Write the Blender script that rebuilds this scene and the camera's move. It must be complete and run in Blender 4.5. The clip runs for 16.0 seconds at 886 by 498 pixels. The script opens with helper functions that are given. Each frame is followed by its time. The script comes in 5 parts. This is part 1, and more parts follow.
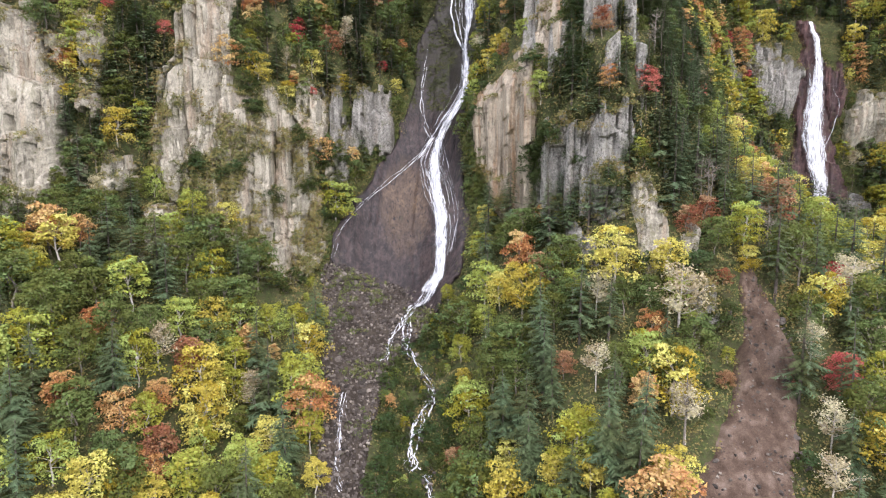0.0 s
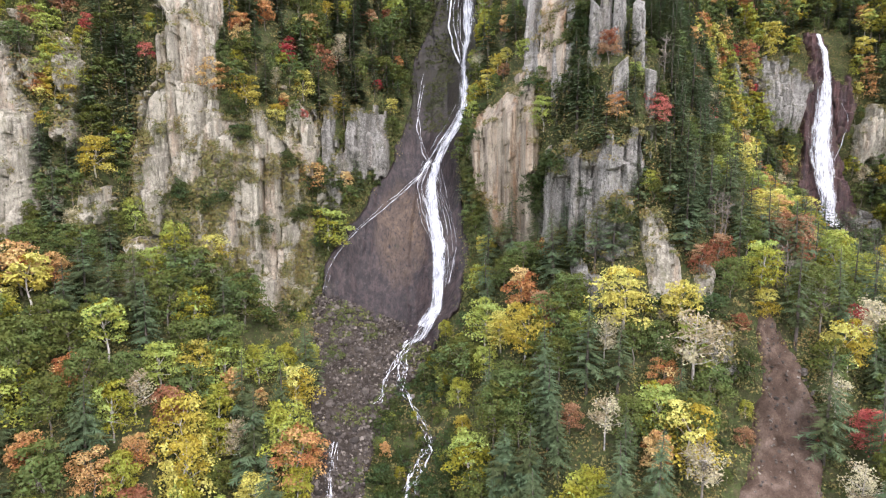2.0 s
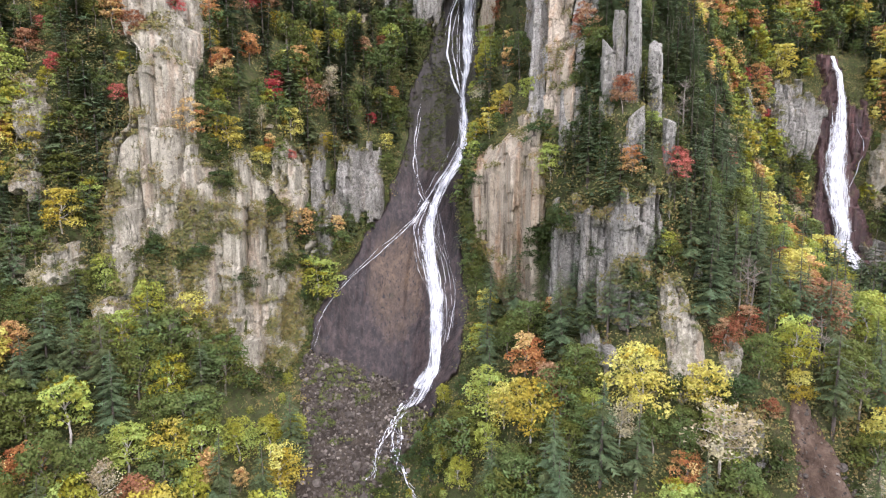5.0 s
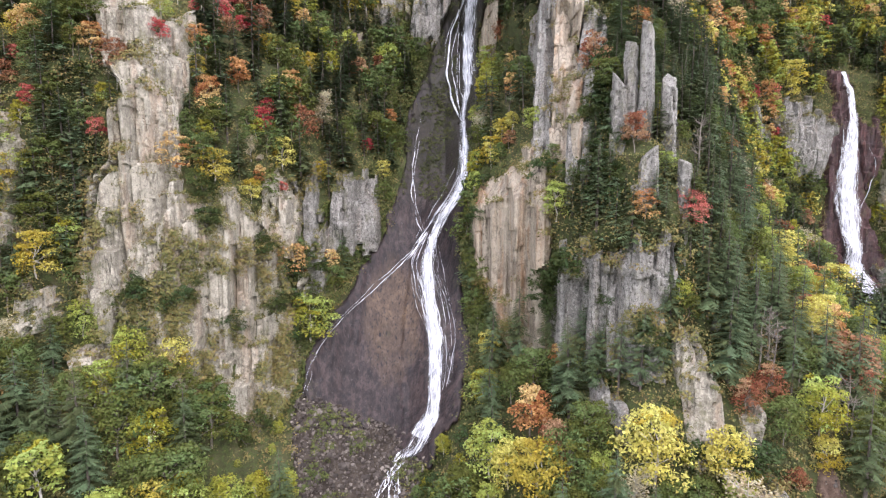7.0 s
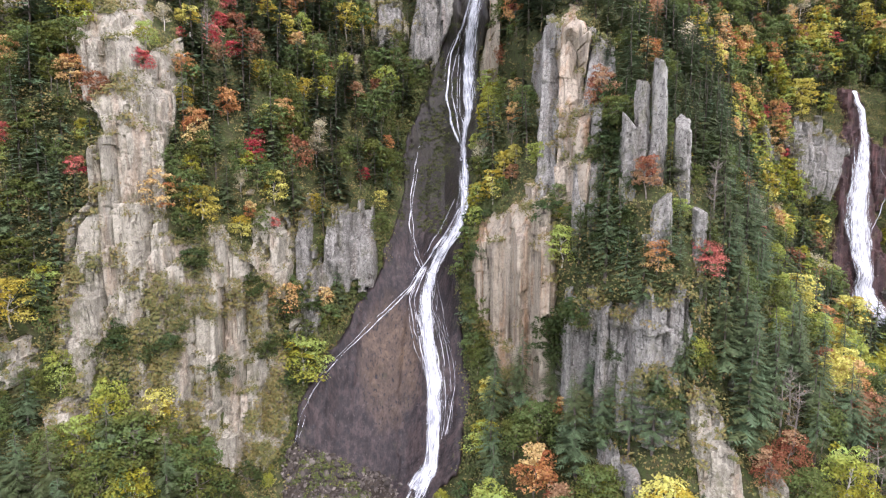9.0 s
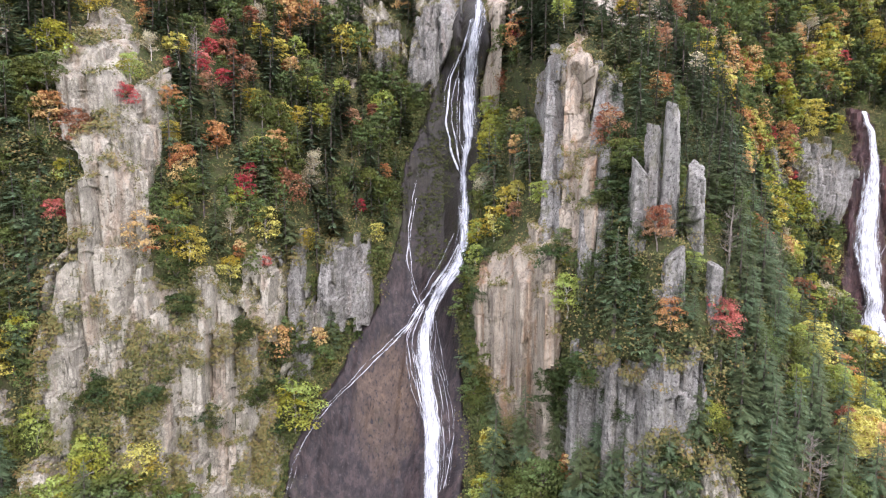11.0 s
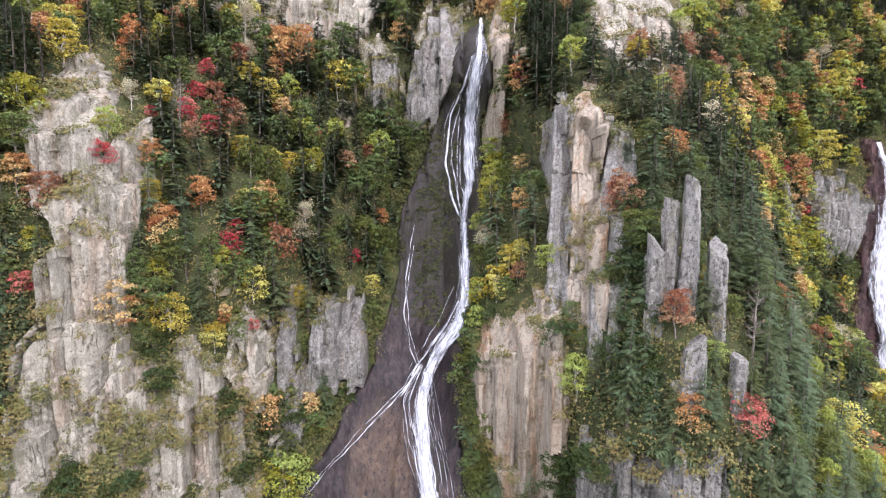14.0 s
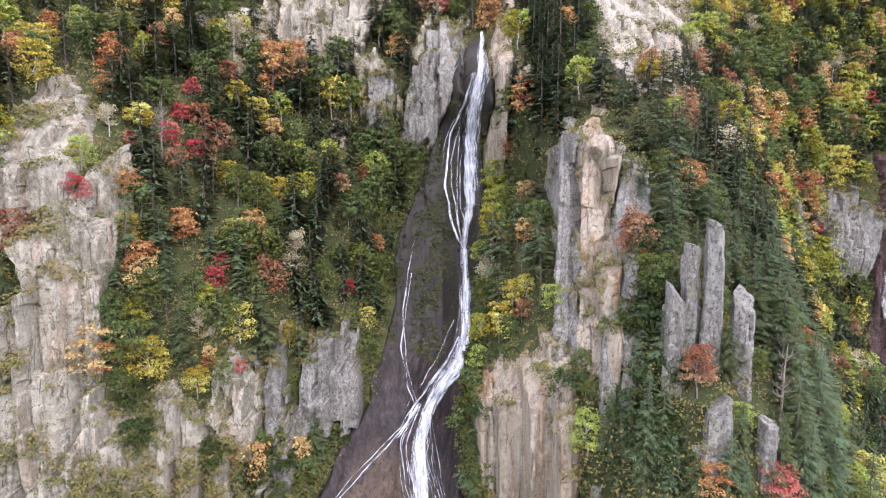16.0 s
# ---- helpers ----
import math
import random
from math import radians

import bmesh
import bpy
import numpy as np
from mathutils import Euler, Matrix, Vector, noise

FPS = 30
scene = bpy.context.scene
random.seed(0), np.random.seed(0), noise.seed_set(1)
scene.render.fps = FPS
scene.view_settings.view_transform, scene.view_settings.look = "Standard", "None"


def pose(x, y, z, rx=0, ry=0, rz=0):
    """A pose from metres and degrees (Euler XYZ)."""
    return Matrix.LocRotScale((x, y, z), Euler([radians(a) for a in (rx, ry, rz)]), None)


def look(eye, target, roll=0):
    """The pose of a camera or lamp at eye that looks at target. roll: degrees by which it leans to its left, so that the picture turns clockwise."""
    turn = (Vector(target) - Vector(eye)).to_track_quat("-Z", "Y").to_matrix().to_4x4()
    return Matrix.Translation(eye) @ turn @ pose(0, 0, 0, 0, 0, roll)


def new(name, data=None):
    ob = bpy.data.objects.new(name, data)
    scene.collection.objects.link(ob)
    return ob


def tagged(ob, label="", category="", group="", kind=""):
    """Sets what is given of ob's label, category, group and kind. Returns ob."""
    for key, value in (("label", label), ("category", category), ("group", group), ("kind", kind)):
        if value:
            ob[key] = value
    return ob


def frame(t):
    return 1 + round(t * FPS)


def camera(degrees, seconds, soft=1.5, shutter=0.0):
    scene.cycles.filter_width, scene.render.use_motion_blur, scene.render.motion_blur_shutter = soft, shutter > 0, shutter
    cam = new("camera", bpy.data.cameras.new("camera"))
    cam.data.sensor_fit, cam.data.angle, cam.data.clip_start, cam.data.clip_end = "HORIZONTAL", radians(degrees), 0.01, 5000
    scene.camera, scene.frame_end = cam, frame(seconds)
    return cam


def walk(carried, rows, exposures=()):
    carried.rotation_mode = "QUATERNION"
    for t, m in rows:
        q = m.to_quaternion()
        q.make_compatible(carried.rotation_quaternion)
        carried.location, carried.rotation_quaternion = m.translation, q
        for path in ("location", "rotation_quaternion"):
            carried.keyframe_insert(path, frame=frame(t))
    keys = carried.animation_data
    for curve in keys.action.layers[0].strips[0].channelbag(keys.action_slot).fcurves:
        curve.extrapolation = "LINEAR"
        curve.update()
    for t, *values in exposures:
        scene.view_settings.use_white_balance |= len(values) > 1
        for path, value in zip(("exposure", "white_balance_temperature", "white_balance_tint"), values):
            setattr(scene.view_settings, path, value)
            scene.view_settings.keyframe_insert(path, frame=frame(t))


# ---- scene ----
cam = camera(75.0, 16.0, 1.2)
METRES, EYE, TILT, LEAN, TURN = 80.0, 60.0, -6.0, 0.0, 0.0
ROWS = [
    (0.0, 0.0, 0.0, 0.0, 0.0, 0.0, 0.0),
    (0.5, -0.0001, 0.0223, 0.0212, -0.06, -0.01, 0.02),
    (1.0, 0.0004, 0.044, 0.0451, -0.12, -0.0, 0.03),
    (1.5, 0.0009, 0.0655, 0.0697, -0.15, 0.01, 0.03),
    (2.0, 0.0016, 0.0865, 0.0942, -0.19, 0.01, 0.05),
    (2.5, 0.0022, 0.1071, 0.1186, -0.24, 0.03, 0.04),
    (3.0, 0.0024, 0.1273, 0.1438, -0.28, 0.03, 0.03),
    (3.5, 0.0021, 0.1474, 0.169, -0.33, 0.01, 0.03),
    (4.0, 0.0021, 0.1683, 0.1935, -0.36, 0.01, 0.02),
    (6.5, 0.0014, 0.2751, 0.3212, -0.46, -0.07, -0.0),
    (7.0, 0.001, 0.2952, 0.3477, -0.5, -0.09, -0.0),
    (7.5, 0.002, 0.3144, 0.3735, -0.47, -0.09, -0.02),
    (8.0, 0.0018, 0.3329, 0.3995, -0.5, -0.1, -0.04),
    (8.5, 0.0022, 0.3509, 0.4257, -0.52, -0.11, -0.08),
    (9.0, 0.0025, 0.3685, 0.4518, -0.54, -0.11, -0.12),
    (11.5, 0.004, 0.45, 0.5785, -0.63, -0.07, -0.31),
    (12.0, 0.0043, 0.4651, 0.6039, -0.64, -0.06, -0.34),
    (12.5, 0.0043, 0.4798, 0.6286, -0.65, -0.05, -0.33),
    (13.0, 0.004, 0.4942, 0.6538, -0.66, -0.06, -0.37),
    (13.5, 0.0043, 0.5092, 0.6785, -0.66, -0.09, -0.39),
    (14.0, 0.004, 0.5248, 0.7027, -0.68, -0.11, -0.41),
    (14.5, 0.0039, 0.5421, 0.7275, -0.72, -0.15, -0.44),
    (15.0, 0.0036, 0.5622, 0.7482, -0.75, -0.12, -0.43),
    (15.5, 0.003, 0.5856, 0.7659, -0.78, -0.13, -0.41),
    (16.0, 0.0026, 0.6119, 0.7843, -0.82, -0.17, -0.43),
]
walk(cam, [(t, pose(0, 0, EYE, TILT, LEAN, TURN) @ pose(METRES * x, METRES * y, METRES * z, 90 + pitch, roll, yaw)) for t, x, y, z, yaw, pitch, roll in ROWS], [(0, 1.57, 6440, 20), (8, 1.56, 6330, 23), (16, 1.53, 6160, 25)])


# ---- the lie of the land: y (distance from the viewpoint) as a smooth function of x and height z ----
# spines, foot lines and beds of the mountainside, in whole metres (x, y, z)
BED = [(0, 60, -12), (0, 85, -5), (-3, 102, 5), (-7, 112, 11), (-9, 128, 21), (-9, 145, 34), (-8, 158, 55), (-5, 171, 75),
       (1, 182, 90), (6, 193, 104), (8, 203, 130), (12, 212, 153), (14, 222, 163), (16, 250, 190)]
SCREE = [(-19, 107, 16), (-17, 92, 4), (-22, 128, 26), (-28, 145, 40), (-18, 156, 52), (-12, 165, 66)]
LEFT_WOOD = [(-64, 95, 28), (-59, 80, 12), (-46, 92, 9), (-30, 90, 7), (-35, 114, 17), (-46, 114, 28), (-26, 114, 22),
             (-92, 88, 28), (-110, 60, 8), (-50, 60, -8), (-150, 80, 40)]
LEFT_FOOT = [(-110, 112, 46), (-72, 119, 46), (-54, 127, 44), (-39, 139, 40), (-28, 147, 44)]
LEFT_FACE = [(-120, 120, 80), (-89, 122, 74), (-64, 135, 70), (-52, 138, 75), (-43, 143, 72), (-34, 150, 66), (-21, 165, 80), (-13, 173, 84)]
LEFT_SHOULDER = [(-110, 138, 112), (-72, 136, 92), (-59, 138, 98), (-59, 147, 120), (-47, 152, 106), (-37, 159, 98), (-24, 174, 102), (-12, 187, 101)]
LEFT_TOP = [(-120, 170, 150), (-70, 156, 132), (-51, 172, 126), (-32, 190, 126), (-38, 206, 146), (-12, 204, 136), (1, 207, 150),
            (-62, 200, 165), (-20, 235, 185)]
RIGHT_WOOD = [(4, 106, 15), (15, 109, 30), (31, 105, 39), (36, 98, 26), (30, 74, 12), (11, 97, 6), (25, 92, 22), (52, 94, 25),
              (62, 90, 23), (72, 109, 42), (46, 107, 47), (20, 55, -8), (60, 60, 0), (110, 90, 24), (160, 110, 30)]
RIGHT_FOOT = [(7, 146, 50), (15, 146, 57), (22, 134, 52), (30, 121, 54), (39, 112, 52), (56, 117, 58), (72, 122, 54), (84, 126, 45)]
RIGHT_FACE = [(8, 155, 82), (14, 145, 82), (22, 133, 76), (30, 122, 78), (35, 124, 92), (41, 121, 83), (60, 133, 71), (88, 196, 76), (96, 172, 52)]
RIGHT_SHOULDER = [(11, 175, 104), (25, 147, 106), (26, 149, 124), (32, 133, 104), (39, 138, 103), (38, 160, 128), (18, 187, 118),
                  (15, 186, 144), (73, 170, 95), (84, 213, 135), (96, 222, 102), (40, 205, 165)]
SECOND_FALL = [(120, 226, 74), (116, 190, 52), (130, 237, 97), (152, 238, 62), (153, 246, 121), (160, 265, 150), (178, 236, 90), (190, 235, 130),
               (210, 220, 70), (150, 262, 165), (230, 250, 160), (150, 236, 48), (138, 230, 50), (166, 232, 48), (148, 215, 34)]
LINES = [BED, SCREE, LEFT_WOOD, LEFT_FOOT, LEFT_FACE, LEFT_SHOULDER, LEFT_TOP, RIGHT_WOOD, RIGHT_FOOT, RIGHT_FACE, RIGHT_SHOULDER, SECOND_FALL]
KNOTS = np.array([p for line in LINES for p in line], float)


def spline_weights(knots, smooth=0.6):
    n = len(knots)
    reach = np.hypot(knots[:, None, 0] - knots[None, :, 0], knots[:, None, 2] - knots[None, :, 2])
    a = np.zeros((n + 3, n + 3))
    a[:n, :n] = -reach + smooth * np.eye(n)
    a[:n, n:] = np.c_[np.ones(n), knots[:, 0], knots[:, 2]]
    a[n:, :n] = a[:n, n:].T
    return np.linalg.solve(a, np.r_[knots[:, 1], 0, 0, 0])


WEIGHTS = spline_weights(KNOTS)


def lie(x, z):
    """The mountainside's smooth distance y at x and height z."""
    x, z = np.asarray(x, float), np.asarray(z, float)
    y = WEIGHTS[-3] + WEIGHTS[-2] * x + WEIGHTS[-1] * z
    for (kx, _, kz), w in zip(KNOTS, WEIGHTS):
        y = y - w * np.hypot(x - kx, z - kz)
    return y


def grain(x, y, seed=0):
    """Smooth value noise from -1 to 1, one lump a unit."""
    x, y = np.broadcast_arrays(np.asarray(x, float), np.asarray(y, float))
    i, j = np.floor(x).astype(np.int64), np.floor(y).astype(np.int64)
    u, v = x - i, y - j
    u, v = u * u * (3 - 2 * u), v * v * (3 - 2 * v)

    def corner(p, q):
        h = (p * 374761393 + q * 668265263 + seed * 982451653) & 0x7FFFFFFF
        h = ((h ^ (h >> 13)) * 1274126177) & 0x7FFFFFFF
        return ((h ^ (h >> 16)) & 0xFFFF) / 32767.5 - 1

    return (corner(i, j) * (1 - u) + corner(i + 1, j) * u) * (1 - v) + (corner(i, j + 1) * (1 - u) + corner(i + 1, j + 1) * u) * v


def rough(x, y, seed=0, octaves=4):
    return sum(grain(x * 2 ** k, y * 2 ** k, seed + k) / 2 ** k for k in range(octaves))


def slope(x, z):
    """The ground itself: the smooth lie with hummocks and ledges."""
    return lie(x, z) + 1.1 * rough(np.asarray(x) / 9, np.asarray(z) / 7, 3)
# ---- end of the land ----

# ---- sky and light: a bright overcast autumn day ----
world = bpy.data.worlds.new("overcast_sky")
scene.world = world
world.use_nodes = True
wn, wl = world.node_tree.nodes, world.node_tree.links
wn.clear()
sky = wn.new("ShaderNodeTexSky")
sky.sky_type, sky.sun_disc = "NISHITA", False
SUN_HEIGHT, SUN_TURN = radians(48), radians(155)
sky.sun_elevation, sky.sun_rotation = SUN_HEIGHT, SUN_TURN
cloud = wn.new("ShaderNodeMix")
cloud.data_type = "RGBA"
cloud.inputs["Factor"].default_value = 0.75
cloud.inputs["B"].default_value = (9.9, 10.2, 10.6, 1)
wl.new(sky.outputs["Color"], cloud.inputs["A"])
back = wn.new("ShaderNodeBackground")
back.inputs["Strength"].default_value = 0.145
wl.new(cloud.outputs["Result"], back.inputs["Color"])
wl.new(back.outputs["Background"], wn.new("ShaderNodeOutputWorld").inputs["Surface"])
sun_data = bpy.data.lights.new("sun", "SUN")
sun_data.energy, sun_data.angle, sun_data.color = 1.1, radians(24), (1, 0.96, 0.9)
sun = new("sun", sun_data)
to_sun = Vector((math.sin(SUN_TURN) * math.cos(SUN_HEIGHT), math.cos(SUN_TURN) * math.cos(SUN_HEIGHT), math.sin(SUN_HEIGHT)))
sun.matrix_world = look(to_sun * 400, (0, 0, 0))


# ---- materials ----
class Shade:
    """A small helper round one node material."""

    def __init__(self, name, roughness=0.8, gloss=0.3):
        self.material = bpy.data.materials.new(name)
        self.material.use_nodes = True
        self.nodes, self.links = self.material.node_tree.nodes, self.material.node_tree.links
        self.bsdf = self.nodes["Principled BSDF"]
        self.out = self.nodes["Material Output"]
        self.bsdf.inputs["Roughness"].default_value = roughness
        self.bsdf.inputs["Specular IOR Level"].default_value = gloss
        self.place = self.nodes.new("ShaderNodeTexCoord").outputs["Object"]

    def noise(self, scale, stretch=(1, 1, 1), detail=4.0, rough_=0.55, shift=0.0):
        m = self.nodes.new("ShaderNodeMapping")
        m.inputs["Scale"].default_value = stretch
        m.inputs["Location"].default_value = (shift, shift * 1.7, shift * 0.6)
        self.links.new(self.place, m.inputs["Vector"])
        n = self.nodes.new("ShaderNodeTexNoise")
        n.inputs["Scale"].default_value, n.inputs["Detail"].default_value, n.inputs["Roughness"].default_value = scale, detail, rough_
        self.links.new(m.outputs["Vector"], n.inputs["Vector"])
        return n.outputs["Fac"]

    def ramp(self, fac, stops):
        r = self.nodes.new("ShaderNodeValToRGB")
        while len(r.color_ramp.elements) < len(stops):
            r.color_ramp.elements.new(0.5)
        for e, (at, colour) in zip(r.color_ramp.elements, stops):
            e.position, e.color = at, (*colour, 1)
        self.links.new(fac, r.inputs["Fac"])
        return r.outputs["Color"]

    def mix(self, fac, a, b, how="MIX"):
        m = self.nodes.new("ShaderNodeMix")
        m.data_type, m.blend_type = "RGBA", how
        for value, socket in ((fac, m.inputs["Factor"]), (a, m.inputs["A"]), (b, m.inputs["B"])):
            if isinstance(value, (int, float)):
                socket.default_value = value
            elif isinstance(value, tuple):
                socket.default_value = (*value, 1)
            else:
                self.links.new(value, socket)
        return m.outputs["Result"]

    def maths(self, how, a, b=0.0):
        m = self.nodes.new("ShaderNodeMath")
        m.operation = how
        for value, socket in ((a, m.inputs[0]), (b, m.inputs[1])):
            if isinstance(value, (int, float)):
                socket.default_value = value
            else:
                self.links.new(value, socket)
        return m.outputs["Value"]

    def bump(self, height, strength=0.5, distance=0.3):
        b = self.nodes.new("ShaderNodeBump")
        b.inputs["Strength"].default_value, b.inputs["Distance"].default_value = strength, distance
        self.links.new(height, b.inputs["Height"])
        self.links.new(b.outputs["Normal"], self.bsdf.inputs["Normal"])

    def colour(self, socket):
        self.links.new(socket, self.bsdf.inputs["Base Color"])
        return self


def band(a, b):
    """Two ramp stops that cut a noise from black to white."""
    return [(a, (0, 0, 0)), (b, (1, 1, 1))]


def rock_material(name, pale, mid, warm, dark, moss=0.3, lichen=0.5, speckle=0.5, streak=0.5, fine_run=0.16):
    """Jointed cliff rock: broad tints, run-off stains, mottled lichen, thin dark cracks that open and close, and patches of moss."""
    s = Shade(name, 0.9, 0.2)
    c = s.ramp(s.noise(0.16, (1, 1, 0.4), 7, 0.68), [(0.36, mid), (0.52, pale), (0.68, mid)])
    c = s.mix(s.maths("MULTIPLY", s.ramp(s.noise(0.3, (1, 1, fine_run), 6, 0.62, 31), band(0.5, 0.62)), 0.8), c, warm)
    c = s.mix(s.maths("MULTIPLY", s.ramp(s.noise(0.75, (1, 1, 0.6 * fine_run), 7, 0.72, 12), band(0.52, 0.62)), streak), c, dark)
    # lichen: grey mottling, thick on some faces and absent from others
    thick = s.ramp(s.noise(0.09, (1, 1, 0.7), 4, 0.6, 44), band(0.4, 0.58))
    mottle = s.maths("MULTIPLY", thick, s.ramp(s.noise(1.1, (1, 1, 0.85), 8, 0.82, 57), band(0.47, 0.55)))
    grey = tuple(0.55 * m + 0.45 * d for m, d in zip(mid, dark))
    c = s.mix(s.maths("MULTIPLY", mottle, lichen), c, grey)
    c = s.mix(s.maths("MULTIPLY", s.ramp(s.noise(1.7, (1, 1, 0.8), 7, 0.85, 71), band(0.53, 0.58)), speckle), c, tuple(min(0.7, v * k) for v, k in zip(pale, (1.2, 1.22, 1.2))))
    c = s.mix(s.maths("MULTIPLY", s.ramp(s.noise(2.4, (1, 1, 0.75), 7, 0.85, 27), band(0.53, 0.58)), speckle), c, dark)
    c = s.mix(s.maths("MULTIPLY", s.ramp(s.noise(0.3, (1, 1, 0.6), 8, 0.75, 83), band(0.54, 0.62)), moss), c, (0.10, 0.10, 0.045))
    line = None
    for scale, stretch, shift, fine in ((0.42, (1, 1, 0.16), 5, 0.010), (0.95, (1, 1, 0.22), 66, 0.012), (0.5, (0.7, 0.7, 1.5), 37, 0.008)):
        one = s.ramp(s.noise(scale, stretch, 2.5, 0.5, shift), [(0.5 - fine, (1, 1, 1)), (0.5, (0.12, 0.11, 0.1)), (0.5 + fine, (1, 1, 1))])
        one = s.mix(s.ramp(s.noise(0.35, (1, 1, 0.6), 4, 0.6, shift + 20), band(0.46, 0.56)), (1.0, 1.0, 1.0), one)
        line = one if line is None else s.mix(1.0, line, one, "MULTIPLY")
    c = s.mix(0.6, c, line, "MULTIPLY")
    grit = s.mix(0.5, s.noise(0.9, (1, 1, 0.6), 9, 0.72, 9), s.noise(3.4, (1, 1, 0.8), 7, 0.78, 3))
    s.bump(s.mix(0.35, grit, line), 1.0, 0.8)
    return s.colour(c).material


PALE_ROCK = rock_material("pale_rhyolite", (0.405, 0.376, 0.303), (0.228, 0.21, 0.166), (0.305, 0.232, 0.165), (0.09, 0.08, 0.064), 0.5, 0.7, 0.5, 0.45)
TAN_ROCK = rock_material("tan_rhyolite", (0.40, 0.35, 0.272), (0.262, 0.212, 0.158), (0.29, 0.162, 0.08), (0.10, 0.083, 0.067), 0.15, 0.45, 0.4, 0.6, 0.05)
GREY_ROCK = rock_material("grey_lichened_rock", (0.285, 0.276, 0.248), (0.175, 0.167, 0.15), (0.185, 0.155, 0.13), (0.055, 0.052, 0.046), 0.4, 0.85, 0.85, 0.35)
RED_ROCK = rock_material("wet_red_rock", (0.095, 0.055, 0.052), (0.05, 0.036, 0.037), (0.105, 0.05, 0.045), (0.026, 0.022, 0.024), 0.25, 0.5, 0.1)


def wet_slab_material():
    s = Shade("wet_dark_slab", 0.58, 0.28)
    c = s.ramp(s.noise(0.8, (1, 1, 0.1), 6, 0.6), [(0.36, (0.012, 0.0085, 0.009)), (0.5, (0.030, 0.0215, 0.021)), (0.62, (0.056, 0.039, 0.036))])
    place = s.nodes.new("ShaderNodeSeparateXYZ")
    s.links.new(s.place, place.inputs["Vector"])
    # the dry iron-stained middle of the apron
    across = s.maths("POWER", s.maths("MULTIPLY", s.maths("ADD", place.outputs["X"], 10.0), 0.095), 2.0)
    along = s.maths("POWER", s.maths("MULTIPLY", s.maths("SUBTRACT", place.outputs["Z"], 56.0), 0.055), 2.0)
    dry = s.maths("SUBTRACT", s.maths("SUBTRACT", 1.0, s.maths("ADD", across, along)), s.maths("MULTIPLY", s.noise(0.3, (1, 1, 0.3), 6, 0.65, 14), 0.9))
    c = s.mix(s.maths("MULTIPLY", s.ramp(dry, band(0.0, 0.4)), 0.85), c, s.ramp(s.noise(0.8, (1, 1, 0.22), 8, 0.74, 33), [(0.34, (0.042, 0.028, 0.019)), (0.64, (0.125, 0.084, 0.053))]))
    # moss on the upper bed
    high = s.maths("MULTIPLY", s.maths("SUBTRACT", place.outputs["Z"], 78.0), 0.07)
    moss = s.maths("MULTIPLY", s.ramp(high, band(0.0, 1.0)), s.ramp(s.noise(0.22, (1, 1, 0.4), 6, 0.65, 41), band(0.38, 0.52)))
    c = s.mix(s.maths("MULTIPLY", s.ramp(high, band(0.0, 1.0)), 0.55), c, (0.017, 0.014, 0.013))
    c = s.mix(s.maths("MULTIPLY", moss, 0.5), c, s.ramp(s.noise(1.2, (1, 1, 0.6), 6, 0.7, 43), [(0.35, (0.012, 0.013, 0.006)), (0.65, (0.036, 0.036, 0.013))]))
    c = s.mix(s.maths("MULTIPLY", s.ramp(s.noise(0.16, (1, 1, 0.8), 6, 0.6, 51), band(0.58, 0.66)), 0.5), c, (0.042, 0.044, 0.016))
    c = s.mix(s.ramp(s.noise(1.9, (1, 1, 0.045), 4, 0.6, 22), band(0.54, 0.66)), c, (0.014, 0.012, 0.014))
    c = s.mix(s.maths("MULTIPLY", s.ramp(s.noise(2.4, (1, 1, 0.04), 4, 0.6, 62), band(0.6, 0.7)), 0.5), c, (0.10, 0.085, 0.08))
    c = s.mix(0.5, c, s.ramp(s.noise(1.6, (1, 1, 0.05), 7, 0.72, 7), [(0.38, (0.45, 0.44, 0.44)), (0.6, (1, 1, 1))]), "MULTIPLY")
    c = s.mix(0.6, c, s.ramp(s.noise(0.14, (1, 1, 0.5), 5, 0.6, 91), [(0.38, (0.45, 0.43, 0.46)), (0.6, (1, 1, 1))]), "MULTIPLY")
    s.bump(s.mix(0.4, s.noise(0.5, (1, 1, 0.4), 9, 0.62, 2), s.noise(2.0, (1, 1, 0.2), 6, 0.6, 4)), 0.9, 0.6)
    return s.colour(c).material


def earth_material(name, dark, mid, pale, litter=None, relief=0.4):
    s = Shade(name, 0.95, 0.15)
    c = s.ramp(s.noise(0.35, (1, 1, 1), 8, 0.65), [(0.3, dark), (0.5, mid), (0.68, pale)])
    if litter:
        c = s.mix(s.ramp(s.noise(1.1, (1, 1, 1), 7, 0.7, 18), band(0.46, 0.6)), c, litter)
    c = s.mix(0.7, c, s.ramp(s.noise(5, (1, 1, 1), 6, 0.75, 6), [(0.3, (0.4, 0.4, 0.4)), (0.65, (1, 1, 1))]), "MULTIPLY")
    s.bump(s.mix(0.5, s.noise(1.5, (1, 1, 1), 8, 0.7, 3), s.noise(6, (1, 1, 1), 5, 0.7, 2)), 0.9, relief)
    return s.colour(c).material


